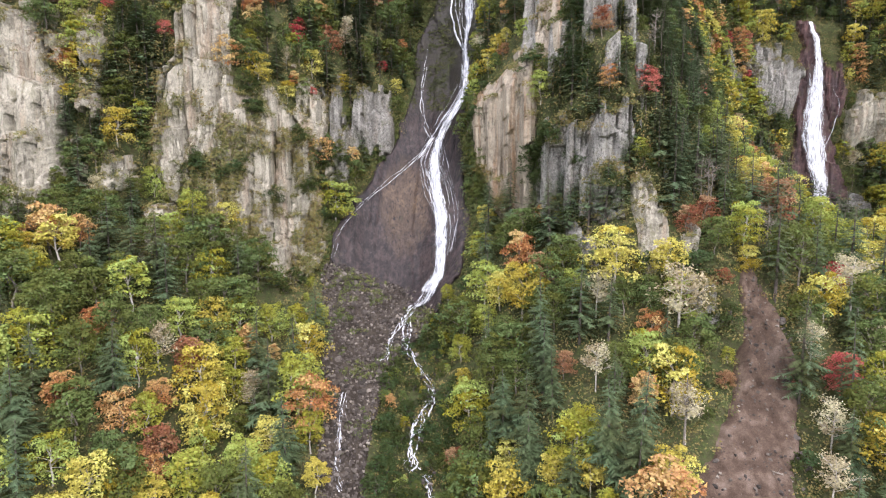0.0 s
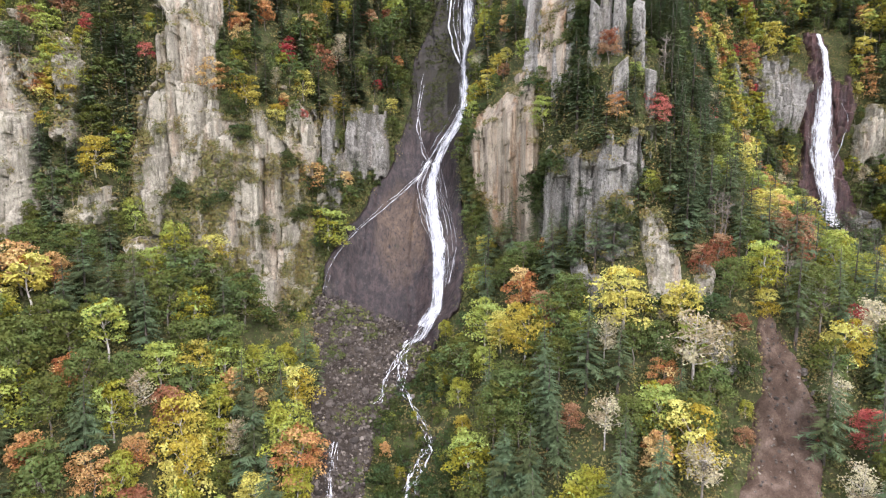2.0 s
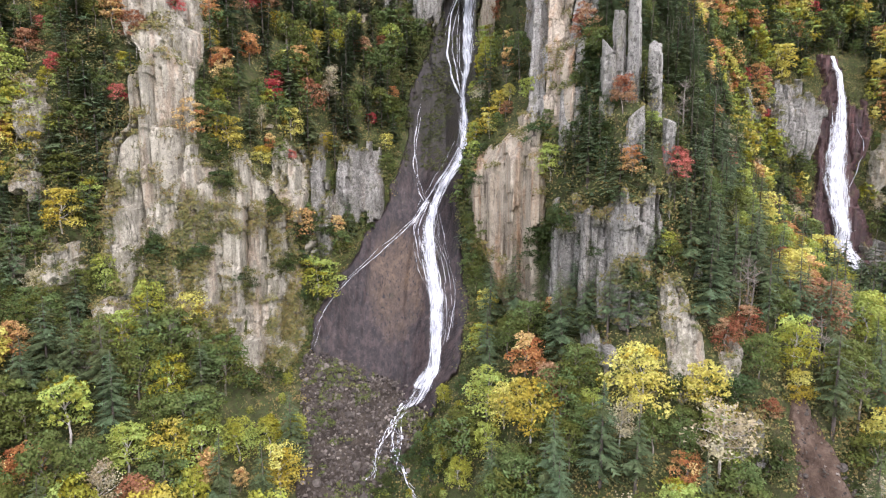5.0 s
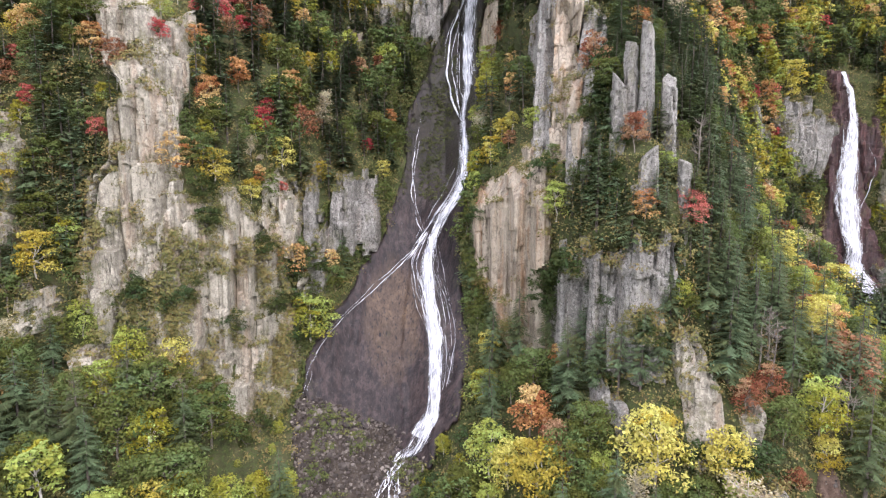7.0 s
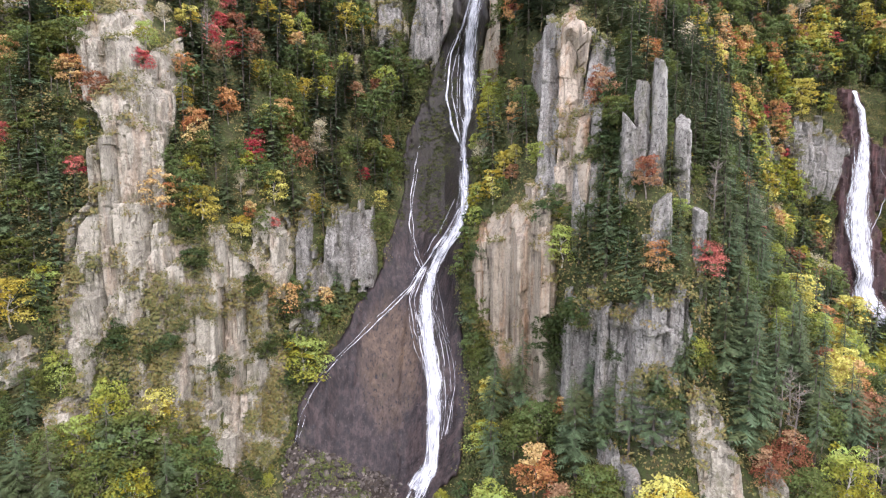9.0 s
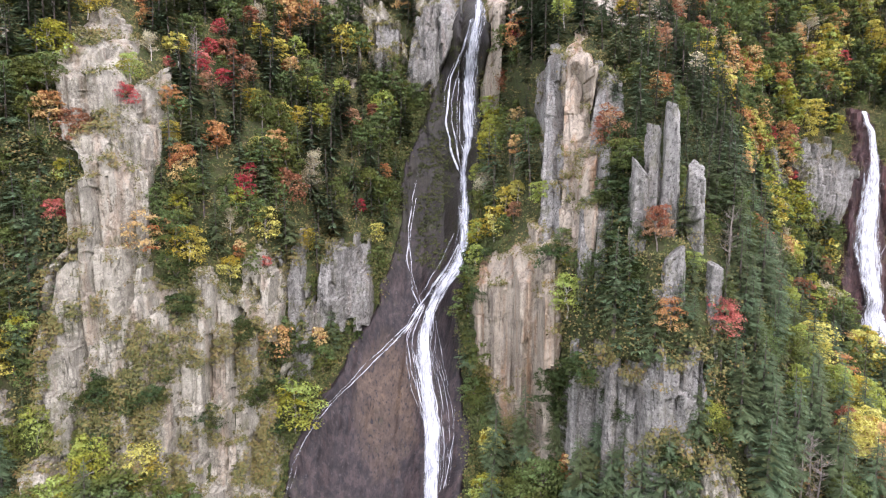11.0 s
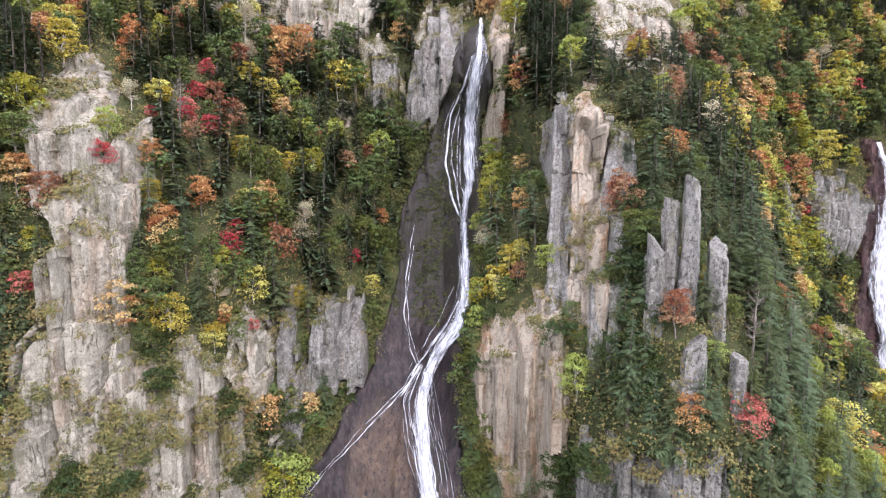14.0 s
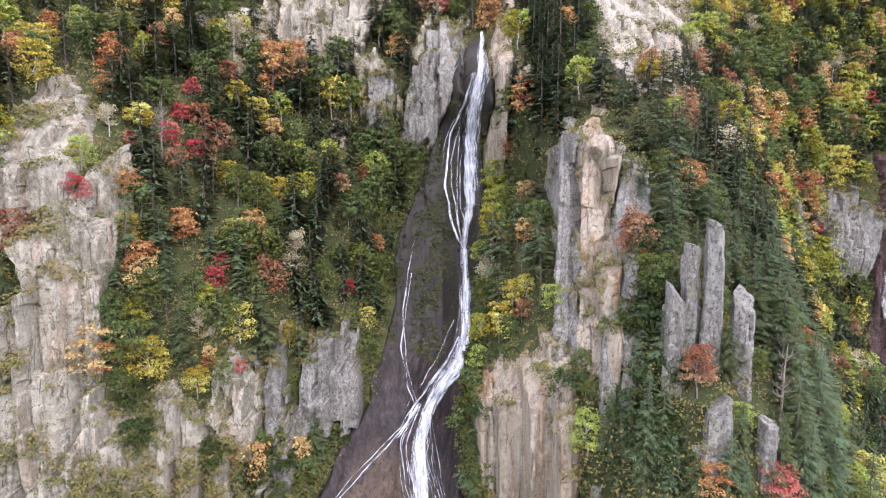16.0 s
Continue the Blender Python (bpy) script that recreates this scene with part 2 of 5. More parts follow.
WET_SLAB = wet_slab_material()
FOREST_FLOOR = earth_material("forest_floor", (0.03, 0.036, 0.016), (0.055, 0.06, 0.026), (0.10, 0.085, 0.045), (0.06, 0.08, 0.026))
SCREE_EARTH = earth_material("scree_rubble", (0.024, 0.019, 0.015), (0.052, 0.042, 0.033), (0.095, 0.079, 0.063), None, 0.7)
SLIDE_EARTH = earth_material("bare_brown_earth", (0.055, 0.036, 0.026), (0.105, 0.072, 0.053), (0.2, 0.15, 0.118), None, 0.6)


def boulder_material():
    s = Shade("boulder_stone", 0.85, 0.3)
    info = s.nodes.new("ShaderNodeObjectInfo").outputs["Random"]
    c = s.ramp(info, [(0, (0.03, 0.025, 0.021)), (0.5, (0.055, 0.046, 0.039)), (0.85, (0.095, 0.081, 0.07)), (1, (0.19, 0.167, 0.145))])
    c = s.mix(0.8, c, s.ramp(s.noise(1.6, (1, 1, 1), 8, 0.7), [(0.32, (0.35, 0.34, 0.33)), (0.62, (1, 1, 1))]), "MULTIPLY")
    s.bump(s.noise(2.5, (1, 1, 1), 8, 0.7, 3), 0.8, 0.3)
    return s.colour(c).material


BOULDER_STONE = boulder_material()


def leaf_material(name, colour, swing=0.035, spread=0.26, glow=0.34):
    """Foliage: hue and value vary from tree to tree and from leaf clump to leaf clump."""
    s = Shade(name, 0.7, 0.2)
    spot = s.nodes.new("ShaderNodeTexNoise")
    spot.inputs["Scale"].default_value, spot.inputs["Detail"].default_value = 0.13, 1.0
    s.links.new(s.nodes.new("ShaderNodeNewGeometry").outputs["Position"], spot.inputs["Vector"])
    tree = s.maths("FRACT", s.maths("ADD", s.nodes.new("ShaderNodeObjectInfo").outputs["Random"], s.maths("MULTIPLY", spot.outputs["Fac"], 2.0)))
    clump = s.nodes.new("ShaderNodeNewGeometry").outputs["Random Per Island"]
    hsv = s.nodes.new("ShaderNodeHueSaturation")
    hsv.inputs["Color"].default_value = (*colour, 1)
    hue = s.maths("ADD", s.maths("MULTIPLY", s.maths("SUBTRACT", tree, 0.5), swing * 2), s.maths("MULTIPLY", s.maths("SUBTRACT", clump, 0.5), swing))
    s.links.new(s.maths("ADD", hue, 0.5), hsv.inputs["Hue"])
    value = s.maths("MULTIPLY", s.maths("ADD", s.maths("MULTIPLY", clump, spread * 2), 1 - spread), s.maths("ADD", s.maths("MULTIPLY", tree, 0.5), 0.75))
    s.links.new(value, hsv.inputs["Value"])
    s.links.new(s.maths("ADD", s.maths("MULTIPLY", s.maths("SUBTRACT", 1.0, tree), 0.25), 0.86), hsv.inputs["Saturation"])
    s.colour(hsv.outputs["Color"])
    veil = s.nodes.new("ShaderNodeBsdfTranslucent")
    s.links.new(hsv.outputs["Color"], veil.inputs["Color"])
    m = s.nodes.new("ShaderNodeMixShader")
    m.inputs["Fac"].default_value = glow
    s.links.new(s.bsdf.outputs["BSDF"], m.inputs[1])
    s.links.new(veil.outputs["BSDF"], m.inputs[2])
    s.links.new(m.outputs["Shader"], s.out.inputs["Surface"])
    return s.material


LEAVES = {
    "green": leaf_material("green_leaves", (0.094, 0.12, 0.03)),
    "lime": leaf_material("yellow_green_leaves", (0.265, 0.285, 0.048), 0.035),
    "yellow": leaf_material("yellow_leaves", (0.405, 0.35, 0.068), 0.02),
    "orange": leaf_material("orange_leaves", (0.42, 0.24, 0.095), 0.03),
    "rust": leaf_material("rust_brown_leaves", (0.26, 0.125, 0.065), 0.02),
    "red": leaf_material("crimson_leaves", (0.43, 0.09, 0.08), 0.015),
    "pale": leaf_material("pale_faded_leaves", (0.40, 0.35, 0.22), 0.02),
    "snag": leaf_material("last_dead_leaves", (0.25, 0.18, 0.1), 0.02),
    "bush": leaf_material("bush_leaves", (0.045, 0.068, 0.019)),
    "fir": leaf_material("fir_needles", (0.071, 0.098, 0.043), 0.035, 0.3, 0.22),
}


def brush_material(name, stops):
    s = Shade(name, 0.8, 0.15)
    clump = s.nodes.new("ShaderNodeNewGeometry").outputs["Random Per Island"]
    patch = s.noise(0.11, (1, 1, 1), 4, 0.6, 8)
    mixed = s.maths("ADD", s.maths("MULTIPLY", clump, 0.4), s.maths("MULTIPLY", patch, 0.78))
    return s.colour(s.ramp(s.maths("SUBTRACT", mixed, 0.1), stops)).material


BRUSH = brush_material("undergrowth_leaves", [(0.12, (0.042, 0.052, 0.02)), (0.34, (0.08, 0.09, 0.032)), (0.5, (0.145, 0.13, 0.045)),
                                              (0.66, (0.165, 0.128, 0.046)), (0.86, (0.2, 0.105, 0.05))])


GREEN_BRUSH = brush_material("damp_green_leaves", [(0.2, (0.035, 0.048, 0.016)), (0.5, (0.066, 0.082, 0.026)), (0.8, (0.125, 0.118, 0.038))])
MOSS = brush_material("moss_and_fern", [(0.2, (0.02, 0.026, 0.01)), (0.5, (0.045, 0.052, 0.018)), (0.8, (0.08, 0.08, 0.028))])


def bark_material(name, pale, dark):
    s = Shade(name, 0.9, 0.2)
    c = s.ramp(s.noise(2.5, (1, 1, 0.4), 6, 0.7), [(0.35, dark), (0.6, pale)])
    return s.colour(c).material


DARK_BARK = bark_material("dark_fir_bark", (0.12, 0.10, 0.085), (0.045, 0.038, 0.033))
GREY_BARK = bark_material("grey_brown_bark", (0.24, 0.21, 0.175), (0.08, 0.07, 0.06))
WHITE_BARK = bark_material("pale_birch_bark", (0.5, 0.47, 0.42), (0.2, 0.18, 0.155))


def water_material(name, thin, soft=0.18, along=0.1, fine=2.2, fade=0.2):
    """White falling water: streaks of foam that run with the flow and thin out towards the sides, with gaps that show the rock."""
    s = Shade(name, 0.5, 0.35)
    flow_, side = s.nodes.new("ShaderNodeUVMap"), s.nodes.new("ShaderNodeUVMap")
    flow_.uv_map, side.uv_map = "flow", "side"
    s.place = flow_.outputs["UV"]
    s.colour(s.ramp(s.noise(fine * 1.5, (1, along, 1), 5, 0.65, 4), [(0.34, (0.17, 0.18, 0.21)), (0.46, (0.40, 0.42, 0.45)), (0.58, (0.68, 0.69, 0.71))]))
    clear = s.nodes.new("ShaderNodeBsdfTransparent")
    m = s.nodes.new("ShaderNodeMixShader")
    body = s.mix(0.4, s.noise(fine * 1.2, (1, along, 1), 6, 0.65), s.noise(fine * 0.35, (1, along * 0.7, 1), 3, 0.5, 11))
    part_ = s.nodes.new("ShaderNodeSeparateXYZ")
    s.links.new(side.outputs["UV"], part_.inputs["Vector"])
    rim = s.maths("MULTIPLY", s.maths("POWER", part_.outputs["X"], 2.0), fade)
    s.links.new(s.ramp(s.maths("SUBTRACT", body, rim), band(thin, thin + soft)), m.inputs["Fac"])
    s.links.new(clear.outputs["BSDF"], m.inputs[1])
    s.links.new(s.bsdf.outputs["BSDF"], m.inputs[2])
    s.links.new(m.outputs["Shader"], s.out.inputs["Surface"])
    return s.material


FOAM = water_material("white_falling_water", 0.3, 0.22)
THIN_FOAM = water_material("thin_water_veil", 0.415, 0.2)
RAPID_FOAM = water_material("broken_white_rapids", 0.46, 0.12, 0.6, 1.7)


# ---- mesh helpers ----
def soften(me, normals):
    """Lets leaves take the light of the rounded clump that they belong to."""
    if normals is not None:
        me.attributes.new("custom_normal", "FLOAT_VECTOR", "POINT").data.foreach_set("vector", np.asarray(normals, np.float32).ravel())


def mesh_of(name, verts, faces, material, smooth=False, normals=None):
    me = bpy.data.meshes.new(name)
    me.from_pydata(verts.tolist() if isinstance(verts, np.ndarray) else verts, [], faces.tolist() if isinstance(faces, np.ndarray) else faces)
    me.materials.append(material)
    if smooth:
        me.polygons.foreach_set("use_smooth", np.ones(len(me.polygons), bool))
    soften(me, normals)
    me.update()
    return me


def quick_mesh(name, verts, faces, material, normals=None):
    """A large mesh from arrays whose faces all have the same number of corners."""
    me = bpy.data.meshes.new(name)
    n, k = faces.shape
    me.vertices.add(len(verts))
    me.vertices.foreach_set("co", verts.astype(np.float32).ravel())
    me.loops.add(n * k)
    me.loops.foreach_set("vertex_index", faces.astype(np.int32).ravel())
    me.polygons.add(n)
    me.polygons.foreach_set("loop_start", np.arange(0, n * k, k, dtype=np.int32))
    me.materials.append(material)
    me.update(calc_edges=True)
    soften(me, normals)
    return me


def sheet(xs, zs, ys):
    """Vertices and quads of a sheet y(x, z) that faces the viewpoint."""
    gx, gz = np.meshgrid(xs, zs)
    verts = np.stack([gx, ys, gz], -1).reshape(-1, 3)
    k = np.arange(len(xs) * len(zs)).reshape(len(zs), len(xs))
    faces = np.stack([k[:-1, :-1], k[:-1, 1:], k[1:, 1:], k[1:, :-1]], -1).reshape(-1, 4)
    return verts, faces


def chance(i, j, seed=0):
    """A fixed random number from 0 to 1 for each whole i, j."""
    h = (np.asarray(i, np.int64) * 73856093 + np.asarray(j, np.int64) * 19349663 + seed * 83492791) & 0x7FFFFFFF
    h = ((h ^ (h >> 13)) * 1274126177) & 0x7FFFFFFF
    return ((h ^ (h >> 16)) & 0xFFFF) / 65535


def inside(rows, x, z):
    """How many metres (x, z) lies within an outline given as rows of (z, left, right); minus outside."""
    r = np.array(sorted(rows))
    left, right = np.interp(z, r[:, 0], r[:, 1]), np.interp(z, r[:, 0], r[:, 2])
    return np.minimum(np.minimum(x - left, right - x), np.minimum(z - r[0, 0], r[-1, 0] - z))


def step(a, b, v):
    u = np.clip((v - a) / (b - a), 0, 1)
    return u * u * (3 - 2 * u)


def columns(x, z, width, amp, seed, upright=0.0):
    """Jointed rock: upright slabs of uneven width, each a flat face turned its own way so that they meet in sharp ribs and
    open joints, broken across by a few slanting fractures.
    upright: how many metres a block's face may leave the slope behind to stand vertical."""
    xw = x + 0.22 * width * rough(z / 22, x / 30, seed, 3) + 0.05 * width * grain(z / 1.7, x / 5, seed + 5)
    k = np.floor(xw / width)
    edge = (k + 0.8 * chance(k, 7, seed)) * width
    k = np.where(xw < edge, k - 1, k)
    lo, hi = (k + 0.8 * chance(k, 7, seed)) * width, (k + 1 + 0.8 * chance(k + 1, 7, seed)) * width
    off = xw - 0.5 * (lo + hi)
    tall = 6 + 15 * chance(k, 3, seed) ** 1.3
    shift = 19 * chance(k, 5, seed)
    zz = z + shift + 1.5 * (chance(k, 6, seed) - 0.5) * off
    j = np.floor(zz / tall)
    v = zz / tall - j
    turn = 1.15 * (chance(k, 1, seed) - 0.5) + 0.4 * (chance(k, j, seed + 2) - 0.5)
    out = 0.75 * amp * chance(k, 2, seed + 1) + 0.5 * amp * chance(k, j, seed + 3) ** 1.5 + np.clip(turn * off, -1.1 * amp, 1.1 * amp)
    out = out + 0.05 * tall * (chance(k, j, seed + 4) - 0.6) * (0.5 - v)
    if upright:
        there = lie(0.5 * (lo + hi), (j + 0.4) * tall - shift)
        out = out - np.clip(there - lie(x, z), -upright, upright)
    gap = np.minimum(xw - lo, hi - xw)
    rung = np.minimum(v, 1 - v) * tall
    crack = 1.3 * amp * chance(k, 8, seed) ** 2 * np.exp(-(gap / (0.02 * width + 0.14)) ** 2) + 0.35 * amp * chance(k, j, seed + 6) ** 2 * np.exp(-(rung / 0.2) ** 2)
    return out - crack


def facets(x, z, width, height, amp, seed, upright=0.0, tilt=0.35):
    """Fractured rock: uneven upright chips, each a flat facet with its own set-back and slant, with cracks between them."""
    px = (x + 0.14 * width * rough(z / height, x / (3 * width), seed, 3)) / width
    pz = (z + 0.25 * height * rough(x / width, z / height, seed + 9, 2)) / height
    ci, cj = np.floor(px), np.floor(pz)
    best, second = np.full(px.shape, 9.0), np.full(px.shape, 9.0)
    bi, bj = ci.copy(), cj.copy()
    for di in (-1, 0, 1):
        for dj in (-1, 0, 1):
            i, j = ci + di, cj + dj
            d = np.hypot(px - i - 0.1 - 0.8 * chance(i, j, seed), pz - j - 0.1 - 0.8 * chance(i, j, seed + 1))
            near = d < best
            second = np.where(near, best, np.minimum(second, d))
            bi, bj, best = np.where(near, i, bi), np.where(near, j, bj), np.where(near, d, best)
    sx, sz = (bi + 0.5) * width, (bj + 0.5) * height
    out = amp * chance(bi, bj, seed + 2) ** 1.2 + tilt * 2 * (chance(bi, bj, seed + 3) - 0.5) * (x - sx) + 0.05 * 2 * (chance(bi, bj, seed + 4) - 0.35) * (z - sz)
    if upright:
        out = out - np.clip(lie(sx, sz) - lie(x, z), -upright, upright)
    return out - (0.15 + 0.6 * chance(bi, bj, seed + 5)) * amp * np.exp(-((second - best) * width / 0.22) ** 2)


CLIFFS = []


def patches(faces, groups, nx, nz):
    """Splits the quads of a sheet into connected pieces of one group each."""
    label = np.full((nz, nx), -1, np.int64)
    group = np.full((nz, nx), -(10 ** 9), float)
    j, i = faces[:, 0] // nx, faces[:, 0] % nx
    label[j, i], group[j, i] = np.arange(1, len(faces) + 1), groups
    for _ in range(400):
        old = label.copy()
        for axis in (0, 1):
            a, b = (label[1:], label[:-1]) if axis == 0 else (label[:, 1:], label[:, :-1])
            same = (group[1:] == group[:-1]) if axis == 0 else (group[:, 1:] == group[:, :-1])
            low = np.where(same & (a > 0) & (b > 0), np.maximum(a, b), 0)
            np.maximum(a, low, out=a, where=low > 0)
            np.maximum(b, low, out=b, where=low > 0)
        if (old == label).all():
            break
    mine = label[j, i]
    order = np.argsort(mine, kind="stable")
    cuts = np.flatnonzero(np.diff(mine[order])) + 1
    return [faces[part_] for part_ in np.split(order, cuts) if len(part_) >= 14]


def rock_at(x, z):
    """How far inside bare rock each spot lies, by the cliffs as they are built."""
    x, z = np.atleast_1d(np.asarray(x, float)), np.atleast_1d(np.asarray(z, float))
    deep = np.full(x.shape, -9.0)
    for rows, name, xs, zs, face, within, solid in CLIFFS:
        i, j = np.round((x - xs[0]) / (xs[1] - xs[0])).astype(int), np.round((z - zs[0]) / (zs[1] - zs[0])).astype(int)
        ok = (i >= 0) & (j >= 0) & (i < len(xs)) & (j < len(zs))
        deep[ok] = np.maximum(deep[ok], within[j[ok], i[ok]])
    return deep


def cliff(name, label, rows, material, out=1.2, amp=1.4, width=3.2, ragged=2.2, seed=0, pitch=0.42, sink=2.0, islands=0.0, solid=True, slim=4.0):
    """A face of bare rock that stands out of the slope within an outline; its rim dives into the ground.
    islands: how strongly the rock breaks up into separate patches."""
    near = 1 - (out + 0.7 * amp) / 150
    rows = [(z, a * near, b * near) for z, a, b in rows]
    r = np.array(rows)
    xs = np.arange(r[:, 1].min() - 4, r[:, 2].max() + 4, pitch)
    zs = np.arange(r[:, 0].min() - 5, r[:, 0].max() + 5, pitch * 1.15)
    gx, gz = np.meshgrid(xs, zs)
    col = np.floor(gx / (width * 0.8) + 0.4 * grain(gz / 12, gx / 6, seed))
    shifted = gz + 4.5 * (chance(col, 2, seed) - 0.5)
    within = inside(rows, gx, shifted) + ragged * rough(gx / 4, gz / 9, seed + 60, 4) * 0.7
    if islands:
        within = np.minimum(within, islands * (rough(gx / 6, gz / 13, seed + 70, 4) - 0.42) + 1.5 * (chance(col, np.floor(gz / 7), seed) - 0.5))
    if not solid:
        within = np.minimum(within, 0.2 - rock_at(gx.ravel(), gz.ravel()).reshape(gx.shape))
    cover = step(-0.1, 0.5, within)
    foot = r[:, 0].min() + 2.5 * rough(gx / 5, gx * 0, seed + 5, 2)
    rise = (0.6 + 0.4 * step(0.0, 1.2, within)) * step(-3.0, 9.0, gz - foot)
    grow = 0.2 + 0.8 * step(-2.0, 10.0, gz - foot)
    blocky = 0.9 if slim > 5 else 0.75 if pitch < 0.6 else 0.6
    relief = blocky * columns(gx, gz, width * 1.5, amp * 1.3, seed + 300, 2.0) + (1 - blocky) * facets(gx, gz, width * 1.5, width * 1.5 * slim, amp, seed, 2.0)
    relief = relief + columns(gx, gz, width * 0.5, amp * 0.3, seed + 200) + 0.12 * rough(gx / 1.3, gz / 1.6, seed + 20, 4)
    face = lie(gx, gz) - (out * rise + relief * grow * (0.5 + 0.5 * rise)) * cover + sink * (1 - cover)
    verts, faces = sheet(xs, zs, face)
    faces = faces[(within > -1.6).reshape(-1)[faces].any(1)]
    ob = new(name)
    ob.location = (gx[within > 0].mean(), lie(gx, gz)[within > 0].mean(), zs[0])
    verts = verts - np.array(ob.location)
    groups = np.floor((gx + 0.4 * width * rough(gz / 20, gx / 30, seed, 2)) / (width * 1.9)).reshape(-1)[faces[:, 0]]
    for chosen in patches(faces, groups, len(xs), len(zs)):
        used, again = np.unique(chosen, return_inverse=True)
        slice_ = new("rock_column", mesh_of("rock_column", verts[used], again.reshape(chosen.shape), material))
        slice_.parent = ob
    CLIFFS.append((rows, name, xs, zs, face, within, solid))
    return tagged(ob, label, "cliff")


# ---- the large structure: valley floor, mountainside and its beds ----
def valley_floor():
    n, half = 60, 2600.0
    side = np.sign(np.linspace(-1, 1, n)) * np.abs(np.linspace(-1, 1, n)) ** 2 * half
    gx, gy = np.meshgrid(side, side)
    verts = np.stack([gx, gy, -13 + 1.5 * rough(gx / 60, gy / 60, 5)], -1).reshape(-1, 3)
    k = np.arange(n * n).reshape(n, n)
    faces = np.stack([k[:-1, :-1], k[:-1, 1:], k[1:, 1:], k[1:, :-1]], -1).reshape(-1, 4)
    return tagged(new("ground", mesh_of("ground", verts, faces, FOREST_FLOOR, True)), "wide valley floor of dark forest soil", "ground", kind="structure")


valley_floor()
SLAB_ROWS = [(156.7, 9, 13.5), (144, 4.2, 12.5), (129, -0.3, 12), (113, -6.1, 11.1), (97.4, -9.1, 9.4), (84, -10.8, 6.8), (74, -13, 4.6), (66, -18.3, 5.6),
             (58, -23.2, 6.7), (50, -27.1, 6), (42.5, -29, 4.5), (38, -26, 3), (34, -14, 0.5), (31, -10, -2)]


def bed(x, z):
    """The water-worn rock under the tall fall."""
    return lie(x, z) - 1.7 - 0.7 * rough(x / 6, z / 8, 77, 4) - (0.3 + 0.6 * step(74, 92, z)) * columns(x, z, 4.5, 1.0, 15)


def bed_patch(name, label, rows, material, surface, pitch=0.45, ragged=1.2, sink=2.5, category="rock", kind="structure"):
    r = np.array(rows)
    px = np.arange(r[:, 1].min() - 3, r[:, 2].max() + 3, pitch)
    pz = np.arange(r[:, 0].min() - 3, r[:, 0].max() + 3, pitch * 1.2)
    qx, qz = np.meshgrid(px, pz)
    within = inside(rows, qx, qz) + ragged * rough(qx / 4, qz / 6, 91, 3)
    cover = step(-0.8, 0.8, within)
    pv, pf = sheet(px, pz, surface(qx, qz) * cover + (lie(qx, qz) + sink) * (1 - cover))
    pf = pf[(within > -3.5).reshape(-1)[pf].all(1)]
    return tagged(new(name, mesh_of(name, pv, pf, material, True)), label, category, kind=kind)


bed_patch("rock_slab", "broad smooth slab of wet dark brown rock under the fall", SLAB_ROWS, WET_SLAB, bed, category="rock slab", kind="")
SCREE_ROWS = [(41.5, -29.5, -26), (39, -30, -21), (36.5, -29.5, -14), (34.5, -29, -7), (32, -28, -2), (27, -26, -4), (23, -25, -9), (19, -24, -12), (14, -23, -14), (8, -22, -14), (2, -21, -13), (-4, -20, -12)]


def scree_top(x, z):
    return lie(x, z) - 1.5 - 0.7 * rough(x / 3, z / 2, 33, 4)


bed_patch("scree", "grey-brown scree slope of loose rubble below the slab", SCREE_ROWS, SCREE_EARTH, scree_top, 0.5, category="scree")
SLIDE_ROWS = [(45, 54.3, 56.5), (40, 53.5, 58.2), (37, 52.6, 60.6), (30, 51.6, 59.6), (25, 48.8, 57.5), (19, 41.5, 54.3), (15, 36.8, 52), (10, 32, 50), (4, 28, 47)]


def slide_top(x, z):
    return lie(x, z) - 1.8 - 0.6 * rough(x / 3, z / 9, 44, 5) - 0.9 * step(0.1, 0.5, rough(x / 2.5, z / 5, 47, 4)) + 0.5 * rough(x / 0.8, z / 5, 48, 2)


bed_patch("landslide_scar", "bare brown earth scar of a landslide between trees", SLIDE_ROWS, SLIDE_EARTH, slide_top, 0.45, category="landslide")

# ---- cliffs ----
LEFT_TOWER = [(136.5, -71, -68.3), (130.4, -70.1, -63.4), (124.2, -69.3, -60.1), (118.6, -68.2, -57.5), (113.6, -66.8, -57.2), (108.7, -64.5, -55.7), (104, -61.5, -53.6), (99.2, -60.5, -52.9),
              (91.7, -60.1, -52.2), (86.2, -60.5, -53.2), (80.6, -61, -53.8), (72, -60, -55), (64, -60, -56)]
left_tower = cliff("rock_tower", "tall pale grey-cream rock tower with upright joints and ledges", LEFT_TOWER, PALE_ROCK, 0.9, 1.3, 3.0, 0.7, 11, 0.36)
TOWER_SIDE = [(125.5, -57.3, -55.6), (119.6, -57.2, -53.8), (114, -56.9, -52.3), (108.9, -56.6, -51.4), (103.9, -55.4, -52), (98, -54.5, -51.5)]
cliff("rock_tower", "slim broken rock pillar beside the pale tower", TOWER_SIDE, PALE_ROCK, 0.7, 1.0, 1.8, 0.5, 17, 0.36)
APRON = [(90.5, -61.3, -58.5), (86.4, -64.8, -55), (81, -66.4, -56.5), (76.5, -66.6, -56), (71.9, -68, -55), (66, -65.5, -56.5), (58, -63, -57)]
cliff("rock_cliff", "smooth cream rock apron below the pale tower", APRON, PALE_ROCK, 1.6, 1.0, 3.6, 1.2, 19, 0.36)
